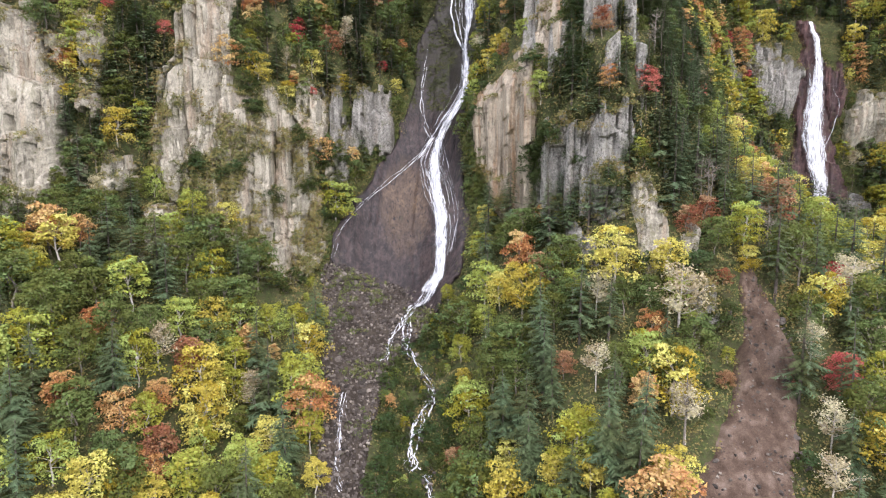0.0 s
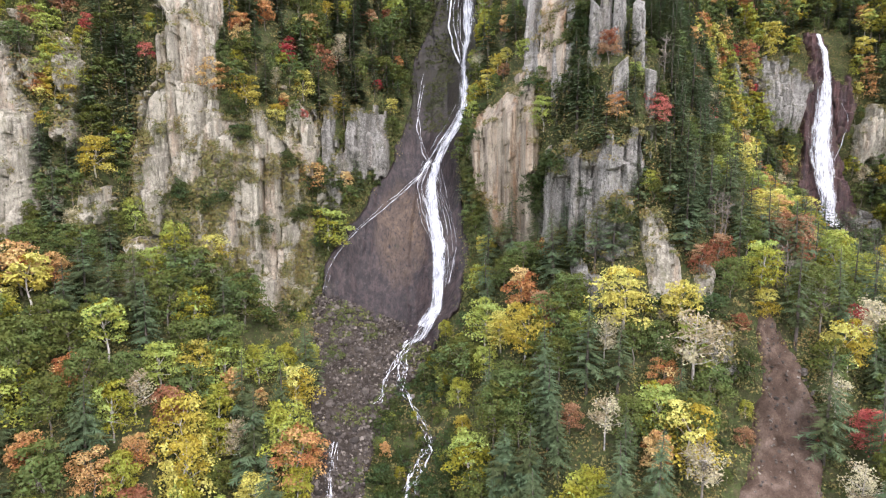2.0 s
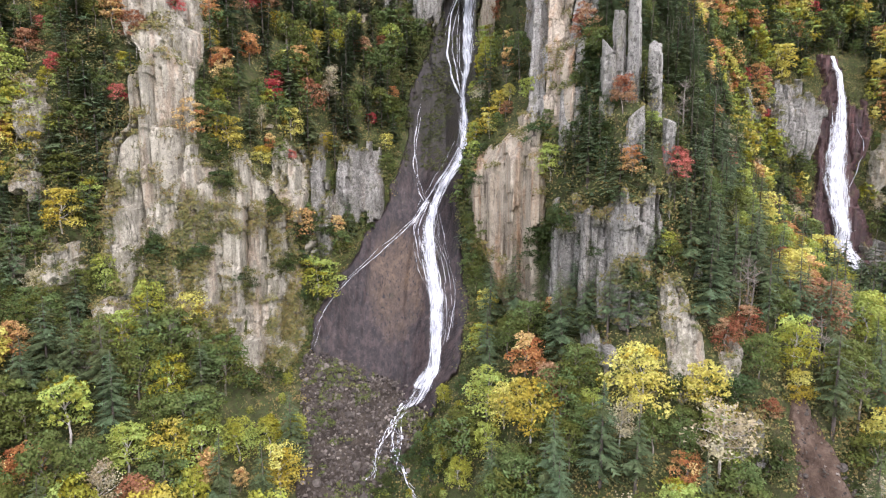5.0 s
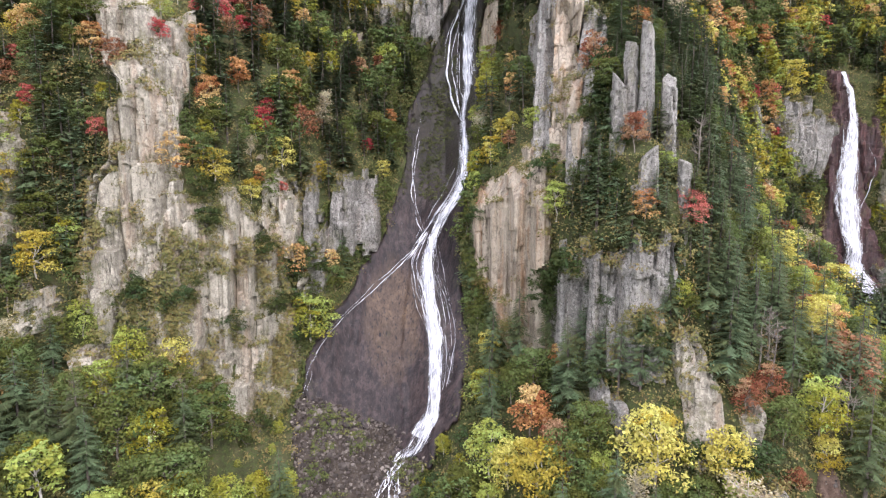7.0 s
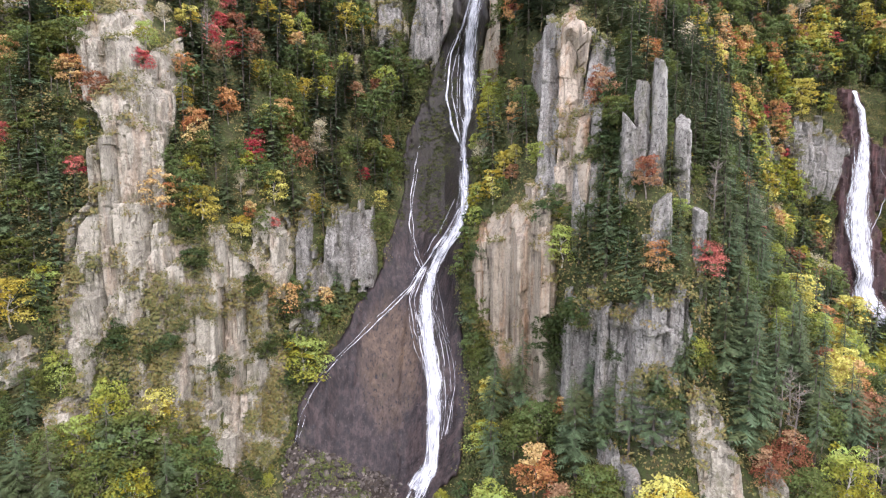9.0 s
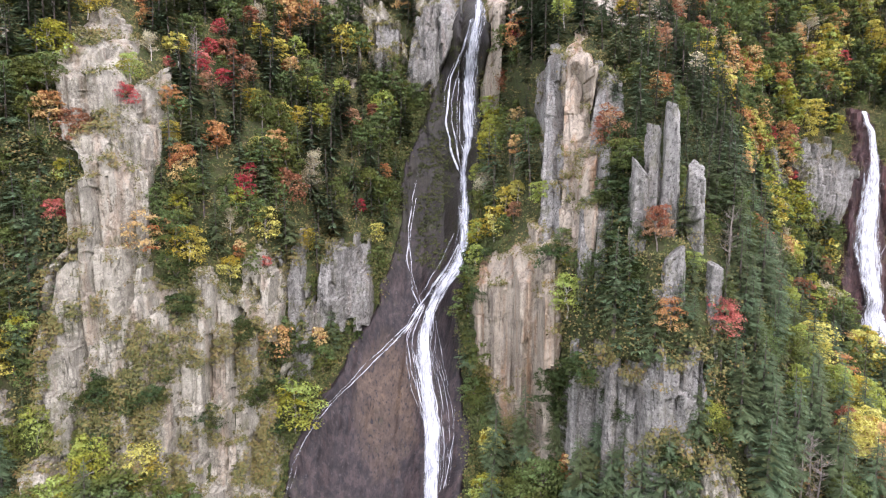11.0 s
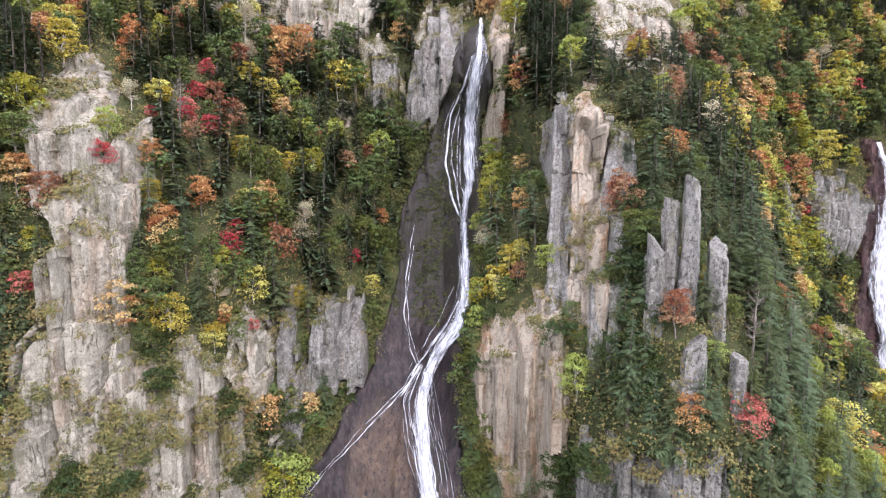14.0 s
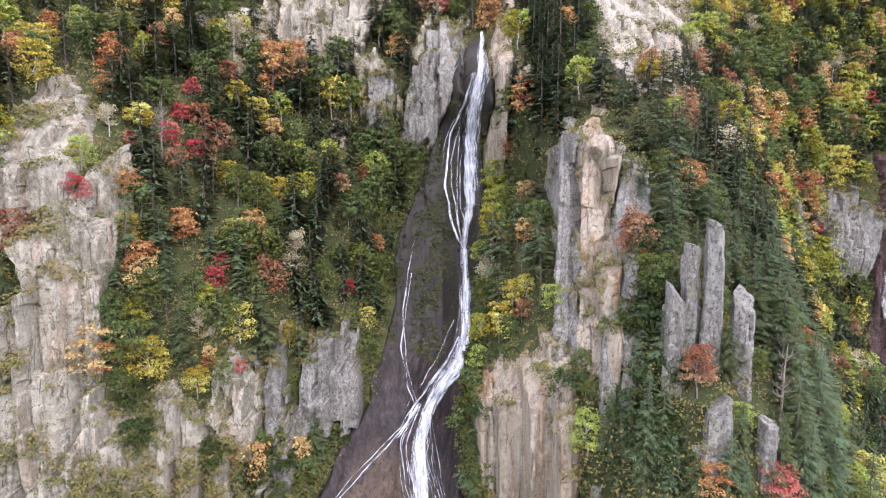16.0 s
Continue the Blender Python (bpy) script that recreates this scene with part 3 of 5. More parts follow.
LEFT_LOWER = [(84, -52, -43), (77, -55, -38), (70, -59, -34.5), (64, -62.5, -32), (57, -61.5, -30.5), (50, -54, -29.5), (45, -47, -29.5), (38, -39, -32)]
cliff("rock_cliff", "broad weathered cream cliff, overgrown with brush on its ledges", LEFT_LOWER, PALE_ROCK, 1.0, 1.4, 2.6, 2.4, 23, 0.36)
FAR_LEFT = [(99, -98, -89.5), (80, -99, -83), (70, -100, -82), (60, -100, -82), (50, -100, -84)]
cliff("rock_cliff", "pinkish grey cliff with stained upright faces above the wood", FAR_LEFT, PALE_ROCK, 1.0, 1.4, 3.4, 2.0, 37)
BLOCK = [(88.5, -25.2, -15.2), (78.4, -25.2, -14.2), (73, -28.3, -14), (69, -28, -14.4)]
cliff("rock_cliff", "square-cut grey rock block beside the water-worn gully", BLOCK, GREY_ROCK, 1.4, 1.5, 2.0, 0.8, 41, 0.36, slim=6.5)
SLIVER = [(90, -31, -28.4), (71, -30.5, -27.6)]
cliff("rock_pillar", "narrow grey rock pillar among bushes", SLIVER, GREY_ROCK, 2.0, 0.8, 2.0, 0.6, 43)
RIGHT_MAIN = [(93, 17.8, 21), (89.2, 15, 21.7), (86.2, 11.6, 21.8), (80, 7.4, 21.6), (74, 7.1, 21.8), (64.6, 8, 21.6), (59.1, 11, 22), (54.4, 13.2, 22.4), (50, 16, 22)]
cliff("rock_cliff", "tall tan and rust-streaked cliff with upright columns", RIGHT_MAIN, TAN_ROCK, 1.4, 1.5, 2.3, 0.9, 53, 0.36, slim=6.5)
TAN_BACK = [(128.5, 24.4, 26.4), (124, 22.8, 26), (112, 21.7, 25), (100, 21.3, 24.6), (89, 21, 24)]
cliff("rock_tower", "smooth dark grey slab behind the ochre tower", TAN_BACK, GREY_ROCK, 0.8, 0.8, 2.8, 0.5, 59, 0.36, slim=6.5)
TAN_TOWER = [(127, 26.4, 30.8), (122, 25.2, 30.6), (110, 24.2, 29.4), (103, 23.8, 28.4), (96, 23.4, 27.4), (88, 22.6, 27)]
tan_tower = cliff("rock_tower", "cream and ochre rock tower rising out of fir trees", TAN_TOWER, TAN_ROCK, 1.4, 1.0, 3.6, 0.5, 61, 0.36, slim=6.5)
TAN_SIDE = [(124.5, 30.2, 32.8), (119.8, 30, 35.1), (115.6, 29.6, 33.8), (110.4, 28.8, 32), (104, 27.6, 30), (98, 27, 29.4)]
cliff("rock_tower", "broken grey shoulder of the ochre tower, with bushes on its ledges", TAN_SIDE, GREY_ROCK, 1.8, 1.2, 1.8, 0.8, 63, 0.36, slim=6.5)
HIGH_TOWER = [(200, 42, 86), (169.6, 36.9, 78), (155.8, 36.3, 68.8), (145.6, 35.8, 58.7), (136, 37, 52)]
high_tower = cliff("rock_cliff", "high pale cliff near the ridge", HIGH_TOWER, PALE_ROCK, 0.5, 1.2, 4.6, 1.6, 67, 0.55, slim=6.5)
GREY_FACE = [(76, 25, 37.5), (68, 23, 37.5), (62, 22, 37), (54, 22, 30)]
grey_face = cliff("rock_cliff", "grey lichen-covered crag among firs", GREY_FACE, GREY_ROCK, 0.9, 1.7, 1.9, 3.2, 71, 0.36)
KNOB = [(64, 38.6, 41), (60, 38.4, 42), (55, 38, 43.4), (50, 37.8, 43.6), (46, 38.5, 43.5)]
knob = cliff("rock_outcrop", "pale grey rock rib standing out of the wood", KNOB, PALE_ROCK, 0.8, 0.9, 2.4, 0.8, 73, 0.36)
KNOB_LOW = [(51.5, 27.8, 31.5), (46, 26, 31.3)]
cliff("rock_outcrop", "small fluted grey outcrop above yellow trees", KNOB_LOW, GREY_ROCK, 2.2, 1.0, 1.2, 0.8, 79)
KNOB_SIDE = [(53, 46, 49), (46, 44.6, 48.5)]
cliff("rock_outcrop", "rounded pale boulder-like outcrop beside a yellow tree", KNOB_SIDE, PALE_ROCK, 2.2, 0.8, 2.2, 0.6, 83)
BACK_LEFT = [(178, -46, -8), (168, -43, -11), (157, -42, -20), (147, -44, -24)]
cliff("rock_cliff", "pale cliff band high in the back of the gorge", BACK_LEFT, PALE_ROCK, 2.0, 2.0, 4.0, 3.4, 89, 0.6)
BACK_MID = [(162, -3, 9), (147, -4.4, 7.6), (134, -6, 4), (125, -9, -5)]
back_mid = cliff("rock_cliff", "grey broken cliff beside the head of the fall", BACK_MID, GREY_ROCK, 1.8, 1.6, 2.6, 1.8, 97, 0.5)
BACK_RIGHT = [(176, 19, 25), (148, 13, 18.5), (134, 12.3, 16.8), (119, 12.4, 16)]
cliff("rock_cliff", "smooth grey rock wall flanking the head of the fall", BACK_RIGHT, TAN_ROCK, 2.0, 1.0, 3.4, 0.8, 101, 0.5, slim=6.5)
BACK_SMALL = [(145, -19, -10), (129, -18, -11)]
cliff("rock_cliff", "small grey cliff patch between trees", BACK_SMALL, GREY_ROCK, 1.8, 1.4, 2.4, 2.0, 103, 0.5)
FALL_LEFT = [(115, 126, 146), (106, 124, 147), (97, 127, 146), (88, 134, 145)]
cliff("rock_cliff", "grey cliff beside the second fall", FALL_LEFT, GREY_ROCK, 2.0, 1.8, 3.0, 3.4, 107, 0.6)
FALL_SLIVER = [(114, 112, 116), (102, 113, 119), (90, 117, 121)]
cliff("rock_outcrop", "narrow pale rock rib among red and green bushes", FALL_SLIVER, GREY_ROCK, 2.0, 1.4, 2.4, 1.6, 167, 0.5)
FALL_RIGHT = [(98, 174, 210), (92, 170, 210), (84, 168.5, 205), (76, 169, 200)]
cliff("rock_cliff", "weathered pale grey cliff past the second fall", FALL_RIGHT, PALE_ROCK, 2.2, 2.0, 3.4, 1.6, 109, 0.6)
FALL_FOOT = [(67, 166, 196), (58, 160, 192), (46, 156, 186)]
cliff("rock_crag", "broken dark grey crag at the foot of the second fall", FALL_FOOT, GREY_ROCK, 1.6, 1.8, 3.0, 3.0, 163, 0.6, islands=4.0)
FALL_SHOULDER = [(110, 157, 166), (98, 158, 167), (86, 161, 167)]
cliff("rock_cliff", "dark wet rock shoulder beside the second fall", FALL_SHOULDER, RED_ROCK, 1.6, 1.6, 3.0, 1.8, 165, 0.6)
FALL_BACK = [(130, 150, 155), (118, 148, 158), (100, 146, 160), (82, 144, 163), (64, 142, 166), (44, 141, 166)]
cliff("wet_rock_wall", "wet dark red rock wall behind the second fall", FALL_BACK, RED_ROCK, 1.0, 0.7, 3.6, 2.4, 113, 0.6)
OUTCROP_A = [(46, 48, 51.6), (37, 45.8, 50)]
cliff("rock_outcrop", "mossy grey outcrop beside the landslide scar", OUTCROP_A, GREY_ROCK, 1.8, 1.2, 1.8, 1.6, 127)
OUTCROP_B = [(35, 44, 47), (29.5, 42.7, 46)]
cliff("rock_outcrop", "small pale outcrop in brush", OUTCROP_B, PALE_ROCK, 1.8, 1.0, 1.8, 1.0, 131)

LEFT_WALL = [(104, -62, -46), (92, -72, -38), (84, -80, -32), (70, -80, -28), (56, -78, -28), (44, -66, -30)]
cliff("rock_crag", "patchy cream rock face breaking through brush and bushes", LEFT_WALL, PALE_ROCK, 0.8, 1.3, 2.2, 2.0, 137, 0.5, islands=5.0, solid=False)
FAR_WALL = [(128, -112, -78), (100, -112, -74), (72, -112, -76), (56, -110, -78)]
cliff("rock_crag", "broken grey rock ledges between autumn bushes", FAR_WALL, PALE_ROCK, 0.8, 1.3, 2.4, 2.0, 139, 0.6, islands=4.0, solid=False)
RIGHT_WALL = [(84, 24, 40), (74, 22, 44), (54, 22, 46)]
cliff("rock_crag", "grey lichened rock ribs showing between firs", RIGHT_WALL, GREY_ROCK, 0.9, 1.5, 2.0, 2.0, 149, 0.5, islands=5.0, solid=False)
GULLY_WALL = [(88, -36, -26), (80, -34, -14), (72, -32, -14), (60, -30, -18)]
cliff("rock_crag", "dark grey broken rock in the flank of the gully", GULLY_WALL, GREY_ROCK, 0.7, 1.3, 2.0, 2.0, 151, 0.5, islands=4.0, solid=False)
HEAD_WALL = [(182, -70, 36), (160, -60, 36), (140, -40, 30), (128, -30, 24)]
cliff("rock_crag", "pale broken rock high at the head of the gorge", HEAD_WALL, PALE_ROCK, 0.9, 1.5, 2.6, 2.0, 157, 0.7, islands=4.5, solid=False)


# ---- the mountainside behind them ----
def hillside(x, z):
    """The ground's distance, drawn back where rock stands in front of it."""
    y = slope(x, z)
    for rows, name, cx, cz, face, within, solid in CLIFFS:
        i, j = np.round((x - cx[0]) / (cx[1] - cx[0])).astype(int), np.round((z - cz[0]) / (cz[1] - cz[0])).astype(int)
        ok = (i >= 0) & (j >= 0) & (i < len(cx)) & (j < len(cz))
        i, j = np.clip(i, 0, len(cx) - 1), np.clip(j, 0, len(cz) - 1)
        y = np.where(ok & (within[j, i] > 0.15), np.maximum(y, face[j, i] + 2.6), y)
    return y


xs, zs = np.arange(-180, 300, 1.5), np.arange(-16, 235, 1.3)
gx, gz = np.meshgrid(xs, zs)
v, f = sheet(xs, zs, hillside(gx, gz))
tagged(new("mountainside", mesh_of("mountainside", v, f, FOREST_FLOOR, True)), "steep mountainside of leaf litter and moss under the woods", "slope", kind="structure")


def pillar(name, foot, top, wide, narrow, deep, seed, material, parent):
    """An angular column of jointed rock from foot to top: an uneven prism broken into blocks that are shifted, turned and set back,
    with a slanting chipped head. Its parent stands in the world unturned."""
    rnd = random.Random(seed)
    n = rnd.choice((5, 5, 6))
    first = rnd.uniform(-0.35, 0.35) - math.pi / 2
    ring = []
    for k in range(n):
        a = first + 2 * math.pi * (k + rnd.uniform(-0.22, 0.22)) / n
        ring.append((0.56 * math.cos(a) * rnd.uniform(0.9, 1.1), 0.56 * math.sin(a) * rnd.uniform(0.85, 1.1)))
    edge = []
    for (ax, ay), (bx, by) in zip(ring, ring[1:] + ring[:1]):
        m = max(2, round(math.hypot((bx - ax) * wide, (by - ay) * deep) / 0.6))
        edge += [(ax + (bx - ax) * i / m, ay + (by - ay) * i / m) for i in range(m)]
    edge = np.array(edge)
    foot, top = np.array(foot, float), np.array(top, float)
    tall = top[2] - foot[2]
    cuts, z = [0.0], rnd.uniform(1.5, 5)
    while z < tall - 1.2:
        cuts.append(z)
        z += rnd.uniform(2.5, 11)
    cuts.append(tall)
    rings, slant = [], (rnd.uniform(-1.0, 1.0), rnd.uniform(-0.1, 0.7))
    for low, high in zip(cuts, cuts[1:]):
        shift = np.array([rnd.uniform(-0.035, 0.035) * wide, rnd.uniform(-0.04, 0.04) * deep])
        grow, turn, tilt = rnd.uniform(0.95, 1.04), rnd.uniform(-0.1, 0.1), rnd.uniform(-0.9, 0.9)
        steps_ = np.r_[0.0, np.linspace(0.05, 0.95, max(2, int((high - low) / 0.55))), 1.0]
        for i, u in enumerate(steps_):
            h = low + (high - low) * u
            f = h / tall
            w_ = (wide + (narrow - wide) * f) * grow * (0.965 if i in (0, len(steps_) - 1) else 1.0)
            d_ = deep * (1 - 0.2 * f) * grow * (0.965 if i in (0, len(steps_) - 1) else 1.0)
            p = np.stack([edge[:, 0] * math.cos(turn) - edge[:, 1] * math.sin(turn), edge[:, 0] * math.sin(turn) + edge[:, 1] * math.cos(turn)], -1)
            p = p * np.array([w_, d_]) + shift
            bump = 1 + 0.07 * rough(np.arange(len(p)) * 0.37 + seed, p[:, 0] * 0 + h / 2.2, seed, 4) - 0.12 * (chance(np.arange(len(p)), 3, seed) > 0.84) - 0.14 * (chance(np.arange(len(p)) // 2, math.floor(h / 1.9 + 0.3 * seed), seed + 1) > 0.87)
            p = p * bump[:, None]
            axis = foot + (top - foot) * f
            lift = h + (tilt * p[:, 0] * (0 < low) * (1 - u) + (slant[0] * p[:, 0] + slant[1] * p[:, 1]) * (high == tall) * u)
            rings.append(np.c_[axis[0] + p[:, 0], axis[1] + p[:, 1], foot[2] + lift])
    m = len(edge)
    verts = np.vstack(rings + [rings[-1].mean(0, keepdims=True) + np.array([[0, 0, 0.15]])])
    verts = verts - np.array(parent.location)
    faces = [(k * m + i, k * m + (i + 1) % m, (k + 1) * m + (i + 1) % m, (k + 1) * m + i) for k in range(len(rings) - 1) for i in range(m)]
    faces += [((len(rings) - 1) * m + i, (len(rings) - 1) * m + (i + 1) % m, len(verts) - 1) for i in range(m)]
    ob = new(name, mesh_of(name, verts, faces, material))
    ob.parent = parent
    return ob


# columns of the two towers: x, height and width of the foot, then of the top; how far they stand out; depth
LEFT_COLUMNS = [(-60.8, 95, 5.0, -66.9, 126, 4.2, 3.0, 5.0), (-57.6, 90, 5.6, -60.7, 121, 5.0, 3.6, 5.0), (-61, 114, 4.6, -67.3, 130, 4.2, 2.0, 4.5), (-64.2, 122, 5.0, -68.1, 134.5, 4.4, 1.4, 4.5),
                (-57.5, 113, 4.8, -64, 133, 3.6, 2.2, 4.5), (-54, 88, 5.4, -56.5, 115.7, 4.8, 2.8, 4.5), (-51.5, 90, 4.4, -52.8, 111.5, 4.2, 2.4, 4.0), (-51.5, 108, 4.4, -55.3, 123.7, 3.6, 2.0, 4.0),
                (-56.4, 74, 6.0, -57.6, 103.5, 5.4, 2.6, 4.5), (-52.4, 84, 3.4, -53, 103.5, 3.4, 2.6, 4.0)]
for k, (x0, z0, w0, x1, z1, w1, proud, deep) in enumerate(LEFT_COLUMNS):
    pillar("rock_column", (x0, float(lie(x0, z0)) + 1.0 + 0.4 * deep, z0), (x1, float(lie(x1, z1)) - proud + 0.4 * deep, z1), w0 * 0.9, w1 * 0.85, deep, 400 + k, PALE_ROCK, left_tower)
TAN_COLUMNS = [(20.9, 90, 5.0, 25.2, 130, 3.4, 1.8, 4.5, GREY_ROCK), (23.4, 88, 4.6, 27.4, 129, 3.2, 3.8, 4.5, TAN_ROCK), (25.6, 92, 4.0, 30.2, 133.5, 3.0, 3.2, 4.2, TAN_ROCK), (28.1, 102, 4.2, 31.3, 121.5, 3.4, 2.6, 4.0, GREY_ROCK), (31.8, 107, 2.6, 33.4, 120.3, 2.4, 2.4, 3.5, GREY_ROCK),
               (24.6, 82, 2.8, 25.8, 98.7, 2.4, 3.6, 3.0, GREY_ROCK), (26.6, 84, 2.6, 27.4, 97, 2.2, 3.4, 3.0, GREY_ROCK)]
for k, (x0, z0, w0, x1, z1, w1, proud, deep, rock) in enumerate(TAN_COLUMNS):
    pillar("rock_column", (x0, float(lie(x0, z0)) + 0.6 + 0.4 * deep, z0), (x1, float(lie(x1, z1)) - proud + 0.4 * deep, z1), w0, w1 * 0.9, deep, 631 + k, rock, tan_tower)


CRAG_COLUMNS = [(knob, PALE_ROCK, [(40.3, 43, 3.6, 40, 62.5, 2.2, 1.6, 3.2), (42.5, 42, 3.0, 42.2, 56.5, 1.8, 1.6, 3.0), (38.6, 43, 2.4, 38.6, 54.5, 1.6, 1.6, 2.6)]),
                (grey_face, GREY_ROCK, [(24.6, 54, 2.8, 24.8, 70, 2.0, 1.8, 3.0), (27.2, 52, 3.0, 27.6, 74, 2.2, 2.0, 3.0), (30, 54, 2.6, 30, 69, 2.0, 1.8, 2.8), (32.6, 55, 3.0, 33, 76, 2.0, 2.0, 3.0), (35.6, 56, 2.8, 36, 73, 2.0, 1.8, 3.0)]),
                (back_mid, GREY_ROCK, [(-5, 126, 4.4, 0.5, 159, 3.2, 1.8, 4.0), (0, 132, 4.0, 4.8, 162, 3.0, 1.8, 4.0), (-8, 124, 3.6, -4.6, 148, 2.6, 1.8, 3.6)]),
                (high_tower, PALE_ROCK, [(40, 136, 9.0, 44, 172, 6.0, 2.6, 7.0), (48, 136, 8.0, 54, 179, 6.0, 2.8, 7.0), (56, 138, 8.0, 64, 182, 6.0, 2.6, 7.0), (63, 144, 7.0, 73, 183, 5.0, 2.4, 7.0)])]
for j, (crag, rock, rows) in enumerate(CRAG_COLUMNS):
    for k, (x0, z0, w0, x1, z1, w1, proud, deep) in enumerate(rows):
        pillar("rock_column", (x0, float(lie(x0, z0)) + 0.4 * deep, z0), (x1, float(lie(x1, z1)) - proud + 0.4 * deep, z1), w0, w1, deep, 700 + 20 * j + k, rock, crag)


def pinnacle(label, columns_, seed):
    """A free-standing pinnacle: upright columns side by side (x, y, foot, top, width)."""
    root = new("rock_pinnacle")
    root.location = (columns_[0][0], columns_[0][1], columns_[0][2])
    bpy.context.view_layer.update()
    for k, (x, y, low, high, wide) in enumerate(columns_):
        pillar("rock_column", (x, y, low), (x, y + 0.6, high), wide * 1.1, wide * 0.66, wide * 1.25, seed + k, GREY_ROCK, root)
    return tagged(root, label, "pinnacle", "pinnacles on the buttress")


pinnacle("slim grey rock pinnacle with a chipped top", [(31.5, 128, 74, 103.8, 3.4), (30.4, 127, 74, 94, 2.0)], 460)
pinnacle("tallest grey rock pinnacle, split by upright joints", [(36.2, 127.5, 72, 112.5, 3.3), (33.9, 129, 72, 110, 3.0), (35, 126.4, 72, 99, 2.2)], 470)
pinnacle("grey lichened rock pinnacle beside firs", [(39.6, 127, 70, 103.5, 3.5), (41.4, 128.4, 70, 97, 2.0)], 480)
pinnacle("short blunt grey rock pinnacle", [(40.4, 121, 72, 89.5, 2.6)], 490)
pinnacle("broad broken block at the foot of the pinnacles", [(35, 122.5, 72, 91, 3.8), (33.2, 123.4, 72, 86, 2.4)], 494)
pinnacle("thin upright grey rock rib beside a dark bush", [(23, 131, 54, 75.5, 2.2)], 500)


# ---- falling water ----
def thing(name, label, category, at=(0, 0, 0), group=""):
    ob = new(name)
    ob.location = at
    return tagged(ob, label, category, group)


def piece(name, mesh, parent, label=""):
    ob = new(name, mesh)
    ob.parent = parent
    return tagged(ob, label)


def flow(points, steps_per_metre=2.2):
    """A smooth line (x, z) through the given points, and how far along it each sample lies."""
    p = np.array(points, float)
    p = np.vstack([2 * p[0] - p[1], p, 2 * p[-1] - p[-2]])
    line = []
    for a, b, c, d in zip(p, p[1:], p[2:], p[3:]):
        n = max(2, int(np.linalg.norm(c - b) * steps_per_metre))
        u = np.linspace(0, 1, n, endpoint=False)[:, None]
        line.append(0.5 * (2 * b + (c - a) * u + (2 * a - 5 * b + 4 * c - d) * u ** 2 + (3 * b - a - 3 * c + d) * u ** 3))
    line = np.vstack(line + [p[-2:-1]])
    return line, np.r_[0, np.cumsum(np.linalg.norm(np.diff(line, axis=0), axis=1))]


def ribbon(points, widths, surface, off=0.25, seed=0, across=7, wander=0.25):
    """A sheet of water that runs down a surface along a line, with frayed edges and a rounded back."""
    line, run = flow(points)
    w = np.interp(np.linspace(0, 1, len(line)), np.linspace(0, 1, len(widths)), widths)
    s = np.linspace(-0.5, 0.5, across)
    x = line[:, 0] + wander * grain(run / 3.5, run * 0 + seed, seed)
    left = 1 + 0.3 * grain(run / 2.5, run * 0 + 3, seed + 1) / (0.7 + 0.35 * w)
    right = 1 + 0.3 * grain(run / 2.5, run * 0 + 9, seed + 2) / (0.7 + 0.35 * w)
    gx = x[:, None] + w[:, None] * s[None] * np.where(s[None] < 0, left[:, None], right[:, None])
    gz = np.repeat(line[:, 1:2], across, 1) + 0.12 * grain(gx * 2, run[:, None] / 2, seed)
    gy = surface(gx, gz) - off - (0.1 + 0.1 * w[:, None]) * np.cos(s * math.pi)[None] - 0.12 * rough(gx * 1.4, gz * 0.35, seed + 5, 3)
    verts = np.stack([gx, gy, gz], -1).reshape(-1, 3)
    k = np.arange(verts.shape[0]).reshape(len(line), across)
    faces = np.stack([k[1:, :-1], k[1:, 1:], k[:-1, 1:], k[:-1, :-1]], -1).reshape(-1, 4)
    uv = np.stack([w[:, None] * s[None] + seed * 7.3, np.repeat(run[:, None], across, 1)], -1).reshape(-1, 2)
    side = np.stack([np.repeat(2 * s[None], len(line), 0), np.zeros((len(line), across))], -1).reshape(-1, 2)
    return verts, faces, uv, side


def water(name, parent, points, widths, surface, material=FOAM, off=0.25, seed=0, across=7, wander=0.25, label=""):
    v_, f_, uv, side = ribbon(points, widths, surface, off, seed, across, wander)
    me = mesh_of(name, v_, f_, material, True)
    me.uv_layers.new(name="flow").data.foreach_set("uv", uv[f_.ravel()].astype(np.float32).ravel())
    me.uv_layers.new(name="side").data.foreach_set("uv", side[f_.ravel()].astype(np.float32).ravel())
    return piece(name, me, parent, label)


MAIN = [(12.5, 158), (11.2, 150), (10.2, 142), (8.9, 135), (8.3, 121), (8.3, 113), (7.0, 103.3), (6.8, 93), (5.5, 85.5), (2.2, 80), (-1, 73.5),
        (-2.2, 68.5), (-2.2, 64), (-0.9, 55), (-0.5, 47), (-1.1, 40), (-3.8, 35)]
VEIL_LEFT = [(-2.8, 74.5), (-6.4, 67), (-4.7, 59), (-2.1, 51), (-1.1, 42)]
VEIL_RIGHT = [(-0.4, 73.5), (1.3, 65.5), (3.6, 57), (3.9, 51), (2.4, 45), (-1, 38)]
SIDE = [(-3.0, 74), (-6, 69.8), (-10.8, 65), (-19, 58), (-24, 53), (-27, 48), (-28.2, 42)]
THIN = [(-4.4, 108), (-5.8, 97.6), (-6.7, 85), (-5.2, 78), (-3.8, 74)]
BRAID = [(9.2, 144), (5.6, 134), (3.8, 129), (2.6, 120), (3.4, 113.5), (4.9, 107), (7, 103.3)]

